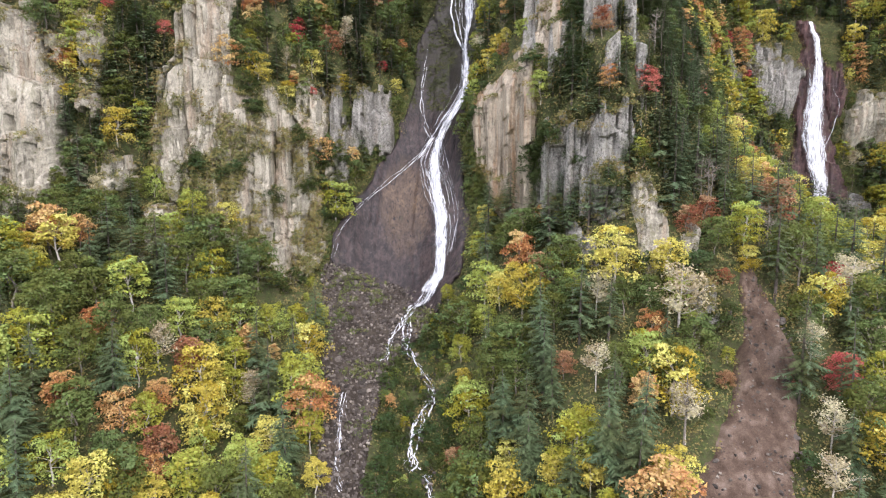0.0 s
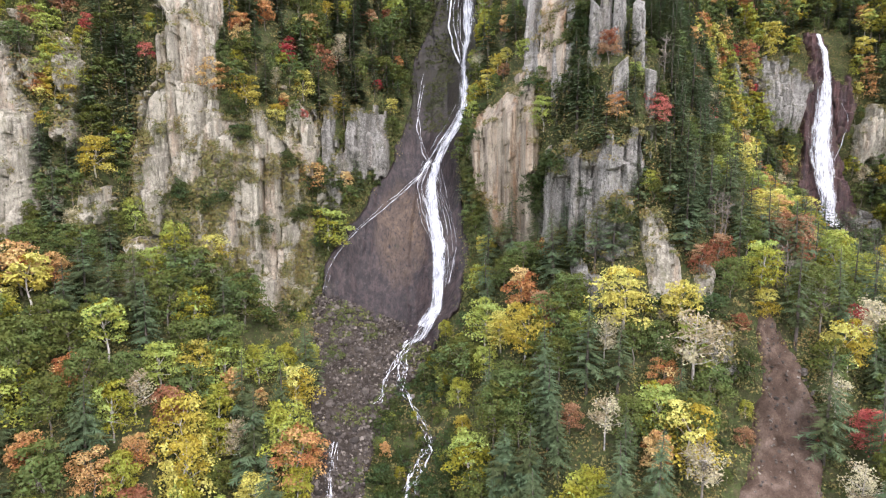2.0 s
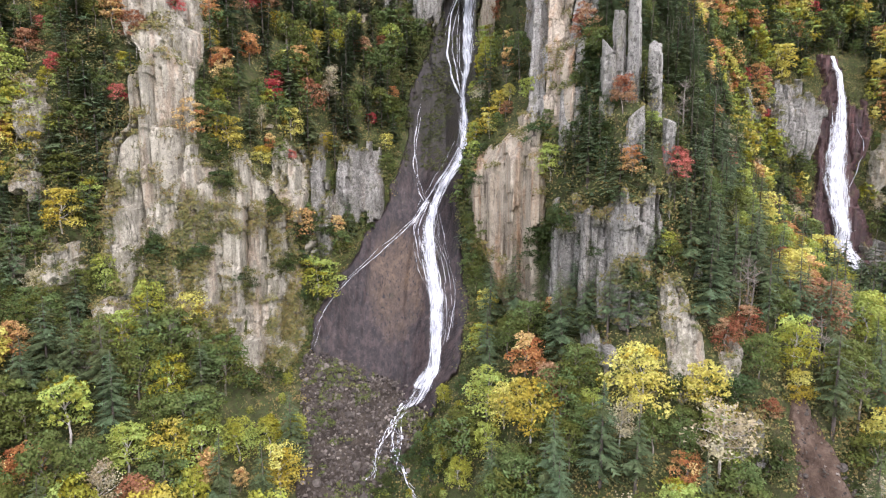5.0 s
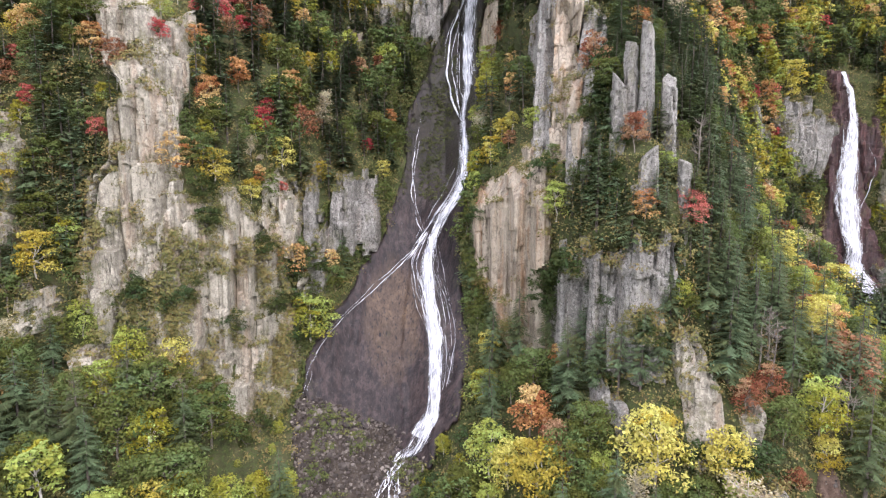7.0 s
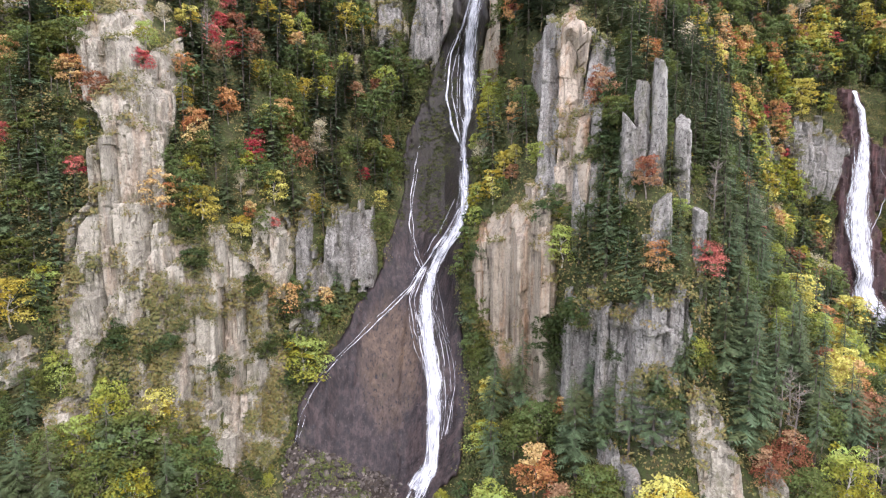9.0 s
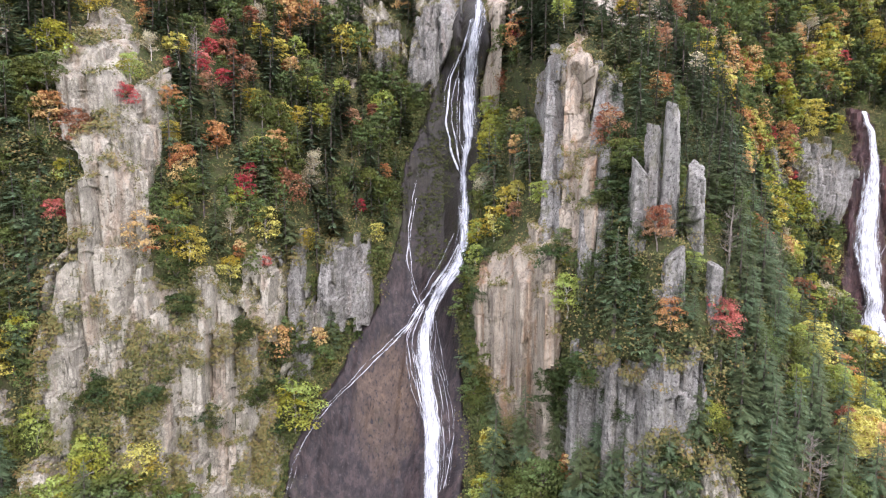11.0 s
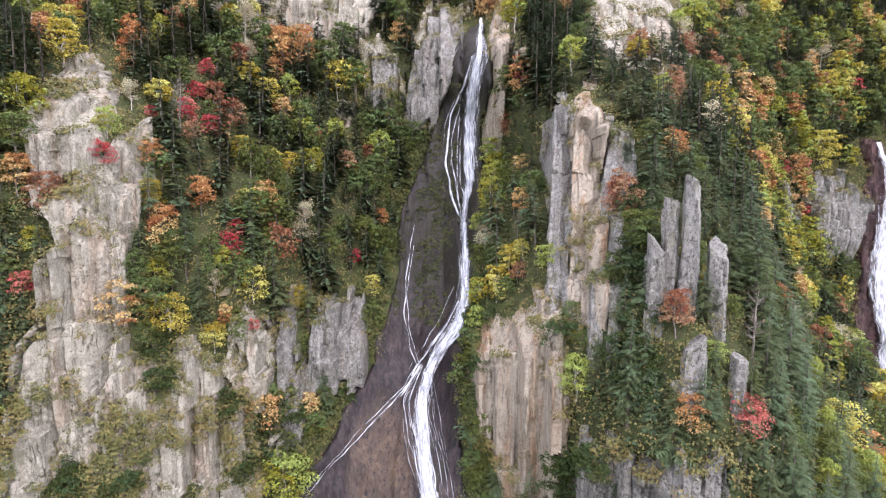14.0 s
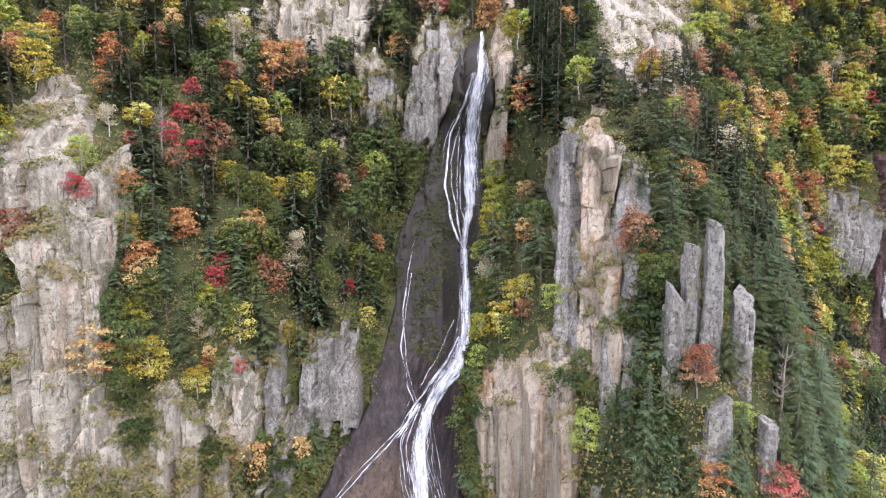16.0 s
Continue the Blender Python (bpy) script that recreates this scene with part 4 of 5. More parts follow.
big_fall = thing("waterfall", "tall white waterfall sliding in braids down a dark slab", "waterfall")
water("upper_chute", big_fall, MAIN[:7], [0.8, 1.6, 2.4, 2.6, 2.2, 1.8, 1.0], bed, FOAM, 0.2 + 0.3, 1, 9)
water("upper_veil", big_fall, [(x + 0.7, z) for x, z in MAIN[1:6]], [1.4, 3.4, 3.6, 2.4], bed, THIN_FOAM, 0.2 + 0.45, 2, 9)
for k, (a, b) in enumerate(((0.25, 0.3), (0.45, 0.4), (0.65, 0.35), (0.82, 0.3))):
    strand = [(x * (1 - a) + a * np.interp(z, [103.3, 113, 121, 135, 144], [7, 8.3, 8.3, 8.9, 10.2]), z) for x, z in BRAID]
    water("thread", big_fall, strand, [0.5, b, b, 0.5, b, 0.6], bed, THIN_FOAM, 0.45, 90 + k, 5, 0.5)
water("middle_chute", big_fall, MAIN[6:11], [1.0, 1.8, 2.0, 2.3, 2.2], bed, FOAM, 0.2 + 0.35, 3, 9)
water("middle_veil", big_fall, [(x - 0.5, z) for x, z in MAIN[6:11]], [1.6, 3.0, 3.4, 4.2, 3.4], bed, THIN_FOAM, 0.2 + 0.25, 4, 9)
water("lower_chute", big_fall, MAIN[10:], [2.4, 2.8, 3.2, 3.4, 2.8, 2.4, 2.6, 3.6], bed, FOAM, 0.2 + 0.4, 5, 11)
water("lower_veil", big_fall, MAIN[10:], [3.0, 4.4, 5.2, 5.0, 4.2, 3.4, 3.4, 5.0], bed, THIN_FOAM, 0.2 + 0.3, 6, 11)
water("side_stream", big_fall, SIDE, [1.0, 0.55, 0.5, 0.45, 0.45, 0.4, 0.35], bed, THIN_FOAM, 0.2 + 0.2, 7, 5, 0.15)
water("side_stream", big_fall, [(x + 0.9, z + 0.6) for x, z in SIDE], [0.9, 0.35, 0.3, 0.3, 0.2], bed, THIN_FOAM, 0.2 + 0.2, 8, 5, 0.3)
water("side_stream", big_fall, [(x + 0.5, z + 1.3) for x, z in SIDE[:-1]], [0.7, 0.3, 0.25, 0.2, 0.15], bed, THIN_FOAM, 0.4, 16, 5, 0.35)
water("thread", big_fall, THIN, [0.2, 0.35, 0.5, 0.4, 0.5], bed, THIN_FOAM, 0.2 + 0.2, 9, 5, 0.3)
water("thread", big_fall, [(x + 0.7, z) for x, z in THIN[1:]], [0.2, 0.35, 0.3, 0.3], bed, THIN_FOAM, 0.2 + 0.2, 10, 5, 0.3)
water("thread", big_fall, BRAID, [0.9, 0.7, 0.6, 0.6, 0.6, 0.8], bed, FOAM, 0.2 + 0.25, 11, 5, 0.35)
water("thread", big_fall, [(x + 1.4, z) for x, z in BRAID[1:]], [0.4, 0.5, 0.5, 0.5, 0.4], bed, THIN_FOAM, 0.2 + 0.25, 12, 5, 0.4)
water("thread", big_fall, [(x - 0.9, z) for x, z in BRAID[1:4]], [0.3, 0.4, 0.3], bed, THIN_FOAM, 0.2 + 0.25, 13, 5, 0.3)
water("thread", big_fall, [(5.2, 88), (2.0, 82), (-2.4, 76), (-4.6, 72)], [0.3, 0.5, 0.5, 0.4], bed, FOAM, 0.2 + 0.25, 14, 5, 0.3)
water("thread", big_fall, [(4.4, 90), (1.6, 84), (-3.0, 77), (-5.6, 72)], [0.2, 0.4, 0.4, 0.3], bed, THIN_FOAM, 0.2 + 0.25, 15, 5, 0.3)
for k in range(18):
    u = k / 17
    a, b = np.array(VEIL_LEFT), np.array(VEIL_RIGHT)[:5]
    strand = [tuple(p) for p in a * (1 - u) + b * u]
    water("veil_strand", big_fall, strand, [0.1, 0.17, 0.16, 0.14, 0.1] if k < 3 or k > 9 else [0.25, 0.4, 0.5, 0.5, 0.3], bed, THIN_FOAM,
          0.4 + 0.02 * k, 20 + k, 5, 0.5)
water("foot_spray", big_fall, [(-1.6, 39), (-3.2, 36), (-4.6, 33.4), (-6.6, 31.6)], [3.0, 4.6, 4.0, 2.0], lambda x, z: np.minimum(bed(x, z), scree_top(x, z)), THIN_FOAM, 0.7, 40, 11, 0.4)

FALL_TWO = [(151.3, 128), (151.0, 124), (152.2, 119), (151.6, 103), (150.4, 86), (152.4, 70), (153.4, 56), (154, 42)]


def red_wall(x, z):
    return lie(x, z) - 2.6 - 0.5 * rough(x / 5, z / 9, 78, 3)


second_fall = thing("waterfall", "second white waterfall dropping between red wet rock walls", "waterfall")
water("chute", second_fall, FALL_TWO, [1.8, 2.2, 4.6, 8.8, 10.4, 8.2, 8.6, 9.0], red_wall, FOAM, 0.9, 51, 13)
water("veil", second_fall, [(x - 0.4, z) for x, z in FALL_TWO[1:]], [2.4, 5.4, 10.5, 12.5, 10.5, 10.4, 10.4], red_wall, THIN_FOAM, 0.5, 52, 13)
water("thread", second_fall, [(158, 100), (160, 94), (159, 86), (156, 76)], [0.3, 0.6, 0.5, 0.4], red_wall, THIN_FOAM, 0.5, 53, 5)

brook = thing("brook", "white water of a brook tumbling over boulders", "brook")
BROOKS = [[(-4.5, 33.6), (-6.5, 31.5), (-10, 28), (-12, 24.4), (-12.9, 22.3)], [(-6.0, 32.4), (-8.8, 29), (-7.7, 23), (-3.6, 19.5), (-2.2, 17), (-4.9, 13.2), (-6.3, 9.3), (-5.3, 7.4)],
          [(-3.1, 6.9), (-2.3, 5), (-2, 2.4)], [(-20, 19.2), (-19.4, 15.2), (-19.3, 11.4), (-17.5, 7.8)]]
for k, (points, w) in enumerate(zip(BROOKS, (1.6, 2.6, 2.0, 0.9))):
    for j in range(7):
        line, _ = flow(points, 0.5)
        shifted = [(x + w * 0.5 * (1.9 * chance(j, i, k) - 0.95), z) for i, (x, z) in enumerate(line.tolist())]
        water("rapid", brook, shifted, [w * (0.06 + 0.46 * chance(i, j, k + 5) ** 2) for i in range(len(shifted) * 3)], scree_top, RAPID_FOAM, 0.45 + 0.09 * j, 60 + 7 * k + j, 5, 0.5)


# ---- trees: each kind is built a few times over and then planted ----
def tube(verts, faces, path, radii, sides=6):
    """Adds a tapered round limb along a path to verts and faces."""
    start = len(verts)
    for k, (p, r) in enumerate(zip(path, radii)):
        way = (Vector(path[min(k + 1, len(path) - 1)]) - Vector(path[max(k - 1, 0)])).normalized()
        side = way.cross(Vector((0.31, 0.95, 0.07))).normalized()
        other = way.cross(side)
        for s in range(sides):
            a = 2 * math.pi * s / sides
            verts.append(tuple(Vector(p) + r * (math.cos(a) * side + math.sin(a) * other)))
    for k in range(len(path) - 1):
        for s in range(sides):
            a, b = start + k * sides + s, start + k * sides + (s + 1) % sides
            faces.append((a, b, b + sides, a + sides))


def unit(v):
    return v / (np.linalg.norm(v, axis=-1, keepdims=True) + 1e-9)


def leaf_cards(centres, normals, sizes, rng, soft):
    """One pointed leaf spray at each centre, facing its normal and lit like the clump's outside, soft."""
    n = len(centres)
    u = unit(np.cross(normals, rng.normal(size=(n, 3))))
    w = unit(np.cross(normals, u))
    s = sizes[:, None]
    lift = unit(normals) * s * 0.15
    corners = [centres + u * s * 0.66, centres - u * s * 0.4 + w * s * (0.3 + 0.2 * rng.random((n, 1))) + lift, centres - u * s * 0.4 - w * s * (0.3 + 0.2 * rng.random((n, 1))) - lift]
    return np.stack(corners, 1).reshape(-1, 3), np.arange(3 * n).reshape(n, 3), np.repeat(unit(soft), 3, 0)


def broadleaf_shape(seed, high=10.0, wide=3.6, lobes=22, cards=110, size=0.36, low=0.3, flat=0.75):
    """Trunk and limbs, and a crown of separate leafy pads with gaps, as vertex and face lists."""
    rng, rnd = np.random.default_rng(seed), random.Random(seed)
    bend = [(0.25 * rnd.uniform(-1, 1) * k, 0.25 * rnd.uniform(-1, 1) * k, high * 0.8 * k / 4) for k in range(5)]
    tv, tf = [], []
    tube(tv, tf, bend, [0.18, 0.15, 0.12, 0.08, 0.03], 6)
    centres, normals, sizes, soft = [], [], [], []
    for k in range(lobes):
        turn = 2.4 * k + rnd.uniform(-0.5, 0.5)
        up = (k + 0.5) / lobes
        height = low + (0.93 - low) * up ** 0.9
        spread = wide * 0.78 * math.sqrt(max(0.02, 1 - (abs(up - 0.3) / 0.74) ** 2.2)) * rnd.uniform(0.66, 1.14)
        c = np.array([math.cos(turn) * spread, math.sin(turn) * spread, high * height + rnd.uniform(-0.5, 0.5)])
        r = wide * rnd.uniform(0.25, 0.44) * (1.1 - 0.3 * up)
        root, tip = Vector(bend[2] if height < 0.6 else bend[3]) * rnd.uniform(0.75, 1), Vector(c)
        if k % 2 == 0:
            tube(tv, tf, [root, root.lerp(tip, 0.55) + Vector((0, 0, 0.2)), tip], [0.06, 0.04, 0.015], 3)
        d = rng.normal(size=(cards, 3))
        d[:, 2] = np.where(d[:, 2] < -0.6, -d[:, 2], d[:, 2])
        d = unit(d)
        reach = r * (0.6 + 0.5 * rng.random((cards, 1)) ** 0.6)
        reach = reach * (1 + 0.3 * np.sin(5 * d[:, :1] + k) * np.cos(6 * d[:, 1:2] + 2 * k))
        at = c + d * reach * np.array([1.2, 1.2, flat])
        away = unit(at - np.array([0, 0, high * (low + 0.2)]))
        centres.append(at)
        normals.append(d * 0.7 + rng.normal(size=(cards, 3)) * 0.5 + np.array([0, 0, 0.5]))
        soft.append(d + away * 0.4 + rng.normal(size=(cards, 3)) * 0.15)
        sizes.append(size * (0.55 + 0.8 * rng.random(cards)))
    return (tv, tf), leaf_cards(np.vstack(centres), np.vstack(normals), np.hstack(sizes), rng, np.vstack(soft))


def fir_shape(seed, high=14.0, wide=2.6, start=0.16, gaps=0.1, lite=False):
    """A straight trunk and uneven tiers of drooping boughs, each a frond of narrow side twigs."""
    rnd = random.Random(seed)
    tv, tf, cv, cf, cn = [], [], [], [], []
    tube(tv, tf, [(0, 0, 0), (0.04, 0, high * 0.3), (0, 0.05, high * 0.7), (0, 0, high)], [0.22, 0.18, 0.1, 0.02], 7)
    z, cuts = high * start, 4 if lite else 7
    while z < high * 0.985:
        u = (z / high - start) / (1 - start)
        reach = wide * (1 - u) ** 0.8 * (0.5 + 0.5 * min(1, u * 5)) * rnd.uniform(0.82, 1.12) + 0.16
        for b in range((rnd.randint(5, 7) if lite else rnd.randint(6, 8)) if u < 0.85 else 5):
            if rnd.random() < gaps:
                continue
            turn, length = rnd.uniform(0, 6.28), reach * rnd.uniform(0.6, 1.15)
            out = Vector((math.cos(turn), math.sin(turn), 0))
            side = Vector((-out.y, out.x, 0))
            droop, rise, sway = rnd.uniform(0.12, 0.42), rnd.uniform(0.0, 0.22), rnd.uniform(-0.18, 0.18)
            spine = [Vector((0, 0, z)) + (out + side * sway * s) * length * s + Vector((0, 0, length * (rise * s - droop * s * s))) for s in (0.06 + 0.94 * k / cuts for k in range(cuts + 1))]
            for k in range(cuts):
                s = (k + 0.5) / cuts
                half = length * (0.1 + 0.6 * s * (1.05 - s)) * rnd.uniform(0.55, 1.3) * (1.4 if lite else 1.0)
                for sign in (-1, 1):
                    tip = spine[k + 1] + side * sign * half + out * rnd.uniform(0.05, 0.2) * length + Vector((0, 0, -rnd.uniform(0.1, 0.5) * half))
                    base = len(cv)
                    cv += [tuple(spine[k]), tuple(spine[k].lerp(spine[k + 1], 1.2 if lite else 0.9)), tuple(tip)]
                    cf.append((base, base + 1, base + 2))
                    cn += [tuple((out * (0.3 + 0.6 * s) + side * sign * 0.3 + Vector((0, 0, 0.75 - 0.2 * s))).normalized())] * 3
        z += rnd.uniform(0.28, 0.54) * (1.0 - 0.35 * u) * (1.7 if lite else 1.0)
    return (tv, tf), (cv, cf, cn)


def bare_shape(seed, high=9.0, reach=1.0, leaves=5):
    """A nearly leafless tree: forking limbs, fine twigs and a few faded leaves."""
    rnd, rng = random.Random(seed), np.random.default_rng(seed)
    tv, tf, tips = [], [], []
    tube(tv, tf, [(0, 0, 0), (0.1, 0.05, high * 0.35), (-0.1, 0.1, high * 0.7), (0.1, 0, high)], [0.16, 0.12, 0.07, 0.02], 6)
    for k in range(16):
        z = high * rnd.uniform(0.35, 0.9)
        turn, length = rnd.uniform(0, 6.28), reach * high * rnd.uniform(0.16, 0.32) * (1.15 - z / high * 0.6)
        root = Vector((0, 0, z))
        tip = root + Vector((math.cos(turn) * length, math.sin(turn) * length, length * rnd.uniform(0.3, 0.8)))
        tube(tv, tf, [root, root.lerp(tip, 0.55) + Vector((0, 0, -0.1)), tip], [0.06, 0.04, 0.015], 4)
        for _ in range(5):
            a = root.lerp(tip, rnd.uniform(0.35, 1))
            b = a + Vector((rnd.uniform(-1, 1), rnd.uniform(-1, 1), rnd.uniform(0, 1))) * 0.9
            tube(tv, tf, [a, b], [0.025, 0.01], 3)
            tips.append(b)
    if not leaves:
        tips = tips[:2]
    c = np.repeat(np.array([tuple(t) for t in tips]), max(1, leaves), 0) + rng.normal(size=(len(tips) * max(1, leaves), 3)) * 0.35
    way = rng.normal(size=c.shape) + np.array([0, 0, 0.5])
    return (tv, tf), leaf_cards(c, way, 0.16 + 0.2 * rng.random(len(c)), rng, way)


WOODS = {"green": ("broadleaf_tree", "dark green broadleaf tree on the slope", "green broadleaf trees"),
         "lime": ("turning_tree", "yellow-green broadleaf tree turning in autumn", "yellow-green trees"),
         "yellow": ("yellow_tree", "bright yellow autumn tree with a rounded crown", "yellow trees"),
         "orange": ("orange_tree", "orange autumn tree with a loose crown", "orange trees"),
         "rust": ("rust_tree", "rust-brown autumn tree with a dense crown", "rust-brown trees"),
         "red": ("maple_tree", "crimson maple in autumn leaf", "crimson maples"),
         "pale": ("bare_tree", "nearly bare pale tree with faded leaves", "bare pale trees"),
         "snag": ("dead_tree", "grey leafless snag standing among firs", "dead standing trees"),
         "bush": ("bush", "dense dark green leafy bush", "green bushes"),
         "fir": ("fir_tree", "dark green fir with drooping boughs", "firs on the slope")}
SHAPES, MODELS = {}, {}


def shapes_of(kind, lite):
    """The built forms of a kind: trunk, crown and own height. Those far off have fewer and larger leaf clumps."""
    made = []
    for k in range(5 if kind in ("fir", "green") else 4 if kind != "pale" else 3):
        if kind == "fir":
            trunk, crown = fir_shape(100 + k, 14, (2.9, 3.4, 2.6, 3.7, 3.1)[k], (0.08, 0.14, 0.26, 0.1, 0.12)[k], (0.05, 0.1, 0.24, 0.08, 0.12)[k], lite)
            made.append((trunk, crown, 14.0))
        elif kind == "pale":
            made.append((*bare_shape(200 + k, 9.0, 1.2, 16), 9.0))
        elif kind == "snag":
            made.append((*bare_shape(260 + k, 9.0, 0.55, 0), 9.0))
        elif kind == "bush":
            made.append((*broadleaf_shape(300 + k, 3.0, 1.8, 12, 40 if lite else 70, 0.32 if lite else 0.24, 0.16), 3.0))
        else:
            seed = sorted(WOODS).index(kind) * 20 + k
            trunk, crown = broadleaf_shape(seed, 10, (3.3, 3.9, 2.8, 3.6, 4.2)[k], (20, 24, 17, 26, 22)[k], 46 if lite else 118,
                                           (0.375, 0.355, 0.375, 0.345, 0.375)[k] * (1.55 if lite else 1.0), (0.3, 0.22, 0.38, 0.18, 0.3)[k], (0.7, 0.62, 0.8, 0.66, 0.58)[k])
            made.append((trunk, crown, 10.0))
    return made


for kind in WOODS:
    for lite in (False, True):
        SHAPES[kind, lite] = shapes_of(kind, lite)
        bark = WHITE_BARK if kind in ("pale", "yellow", "lime") else DARK_BARK if kind in ("fir", "bush") else GREY_BARK
        MODELS[kind, lite] = [(mesh_of("trunk", *trunk, bark, True), mesh_of("crown", crown[0], crown[1], LEAVES[kind], False, crown[2])) for trunk, crown, _ in SHAPES[kind, lite]]

planted = []


def front(x, z):
    """How far forward the nearest rock stands at a spot."""
    near = 1e9
    for rows, name, xs, zs, face, within, solid in CLIFFS:
        i, j = round((x - xs[0]) / (xs[1] - xs[0])), round((z - zs[0]) / (zs[1] - zs[0]))
        if 0 <= i < len(xs) and 0 <= j < len(zs):
            near = min(near, float(face[j, i]))
    return near



def plant(kind, x, z, high, rnd, girth=1.0):
    """Marks a tree of a kind for planting on the slope at x and height z."""
    shape = rnd.randrange(len(SHAPES[kind, False]))
    size = high / SHAPES[kind, False][shape][2]
    y = float(slope(x, z))
    y = min(y, front(x, z)) if kind == "bush" else y
    m = Matrix.LocRotScale((x, y + 0.25, z - 0.35), Euler((rnd.uniform(-0.04, 0.04), rnd.uniform(-0.04, 0.04), rnd.uniform(0, 6.28))), (size * girth, size * girth, size))
    planted.append((x, y, z, high, kind, shape, m))


# single trees that stand out: x, height of the foot, height of the tree
LANDMARKS = {
    "yellow": [(32.2, 40.8, 13), (41.5, 41.8, 10), (15.9, 33.3, 13), (12, 34.2, 9), (33.1, 14.1, 10), (-53.7, 9.5, 11), (-46, 6, 10), (-28.1, 22.7, 10), (-21.7, 7.2, 8),
               (11.6, 8.8, 8), (22.6, 12.3, 8), (18, 10.7, 8), (56.2, 44.1, 6), (4.1, 19.7, 5), (10.5, 48.7, 8), (-50.1, 48.4, 9), (66.8, 67.5, 10), (73, 60, 9), (63.7, 58.4, 9), (80, 57, 9), (90, 47, 10),
               (-46.4, 29.1, 10), (-25.1, 123.6, 4), (-46.9, 152.9, 6), (-35.5, 114.4, 6), (12.1, 89.2, 8), (-39.4, 81.7, 6), (87.2, 113.2, 8), (119.2, 127.8, 8), (91, 142.9, 7), (-69.2, 133.4, 9)],
    "lime": [(-80.2, 87.7, 10), (-59.3, 46.3, 9), (-49.7, 36.7, 11), (-41.2, 21.5, 10), (-33.9, 7.9, 11), (82, 46, 13), (88, 42, 12), (70, 62, 9), (76, 57, 11), (85, 50, 12), (92, 44, 12), (79, 53, 10), (-37.1, 26.9, 9), (-59.3, 15, 9),
             (22.6, 17.9, 8), (8.8, 42.3, 8), (3.7, 23.2, 7), (8.9, 28.7, 8), (13.6, 110.1, 8), (9.9, 100.6, 6), (61.3, 70.4, 8), (-70.3, 146.8, 6), (81.8, 160.4, 8)],
    "red": [(66.3, 25.8, 8), (74.7, 39.5, 7), (-38.3, 100.9, 5), (41.1, 80.8, 5), (58.2, 26.6, 3), (120.6, 101.9, 6), (-38.8, 97.3, 6), (9.5, 79, 4), (-34.6, 83.2, 4), (41.9, 78.9, 6),
            (-50.9, 124, 6), (-54.7, 123.7, 3.5), (-51.2, 135.1, 5)],
    "rust": [(-47.9, 23.1, 10), (19.3, 38.6, 9), (2.2, 6.8, 6), (-47.8, 11.9, 9), (21.6, 25.8, 6), (46.4, 51.3, 6), (15.7, 93.2, 5), (-58.8, 144.6, 7), (30.5, 117.2, 5)],
    "orange": [(-63.3, 32.4, 7), (-48.3, 9.5, 8), (-50.7, 19.7, 7), (-35.5, 23.1, 5), (36.9, 32, 7), (-10.8, 14, 4.5), (22.7, 51.3, 5.5), (32.7, 21.8, 9), (-30.8, 58.4, 3.5), (-43.5, 105.6, 8),
               (-34.8, 103.9, 9), (-13.2, 100.8, 6), (-51, 114.1, 6), (13.3, 103.6, 5), (33.9, 79.3, 6), (114.7, 96.5, 7), (58.3, 89.4, 7), (-39.7, 136.3, 6)],
    "fir": [(27.5, 77.8, 15), (32.1, 73.9, 13), (35.8, 75.7, 14), (37.4, 84.9, 8), (24.3, 80, 11), (52, 78.1, 18), (47.4, 87.2, 14), (107.9, 65.7, 15), (41.9, 78.5, 13), (52.3, 70.2, 14), (98.5, 55.6, 14), (58.9, 91.6, 12), (29.5, 82, 12), (45.5, 76, 14), (55, 84, 15), (45, 134, 12), (49, 136, 13), (53, 137, 12), (57, 139, 12), (41, 134, 11), (26.7, 49.8, 13), (30, 51, 14), (33, 52.5, 15), (36, 55, 14), (28.5, 72, 12), (34, 72, 11), (46.5, 57.6, 15), (43.5, 64, 14), (50, 58, 16), (61, 53, 15), (57, 56, 14), (-67, 83, 16), (-63.7, 86, 13), (-66, 90, 11), (28.3, 84, 11), (58.3, 23.9, 20), (25.3, 14.8, 18), (14.4, 14.5, 15), (27.4, 75.7, 17), (-44.5, 125.8, 15), (71.6, 53.4, 14), (54.1, 52.3, 14), (26.3, 81.1, 12), (-66.6, 25, 14), (-65.4, 18.6, 17), (-66.2, 88.5, 13)],
    "snag": [(62, 47.9, 10), (64.8, 40, 12), (60.5, 48.9, 9), (51.1, 56, 11), (44.7, 87.3, 11), (62.4, 84.1, 9), (47.2, 89.6, 9), (52.2, 54.3, 11), (53.3, 57.3, 10), (-68.3, 88.5, 8), (-50.5, 121.2, 12), (16.3, 100.7, 7), (38, 19.7, 12), (61.6, 46.3, 9)],
    "pale": [(26.1, 25, 9), (59.9, 19.1, 9), (55.8, 13.3, 9), (-36.6, 15, 10), (-53, 26.1, 9), (-57.7, 125.5, 6), (38.2, 19.7, 10)],
}
rnd = random.Random(4)
for kind, spots in LANDMARKS.items():
    for x, z, high in spots:
        plant(kind, x, z, high, rnd)


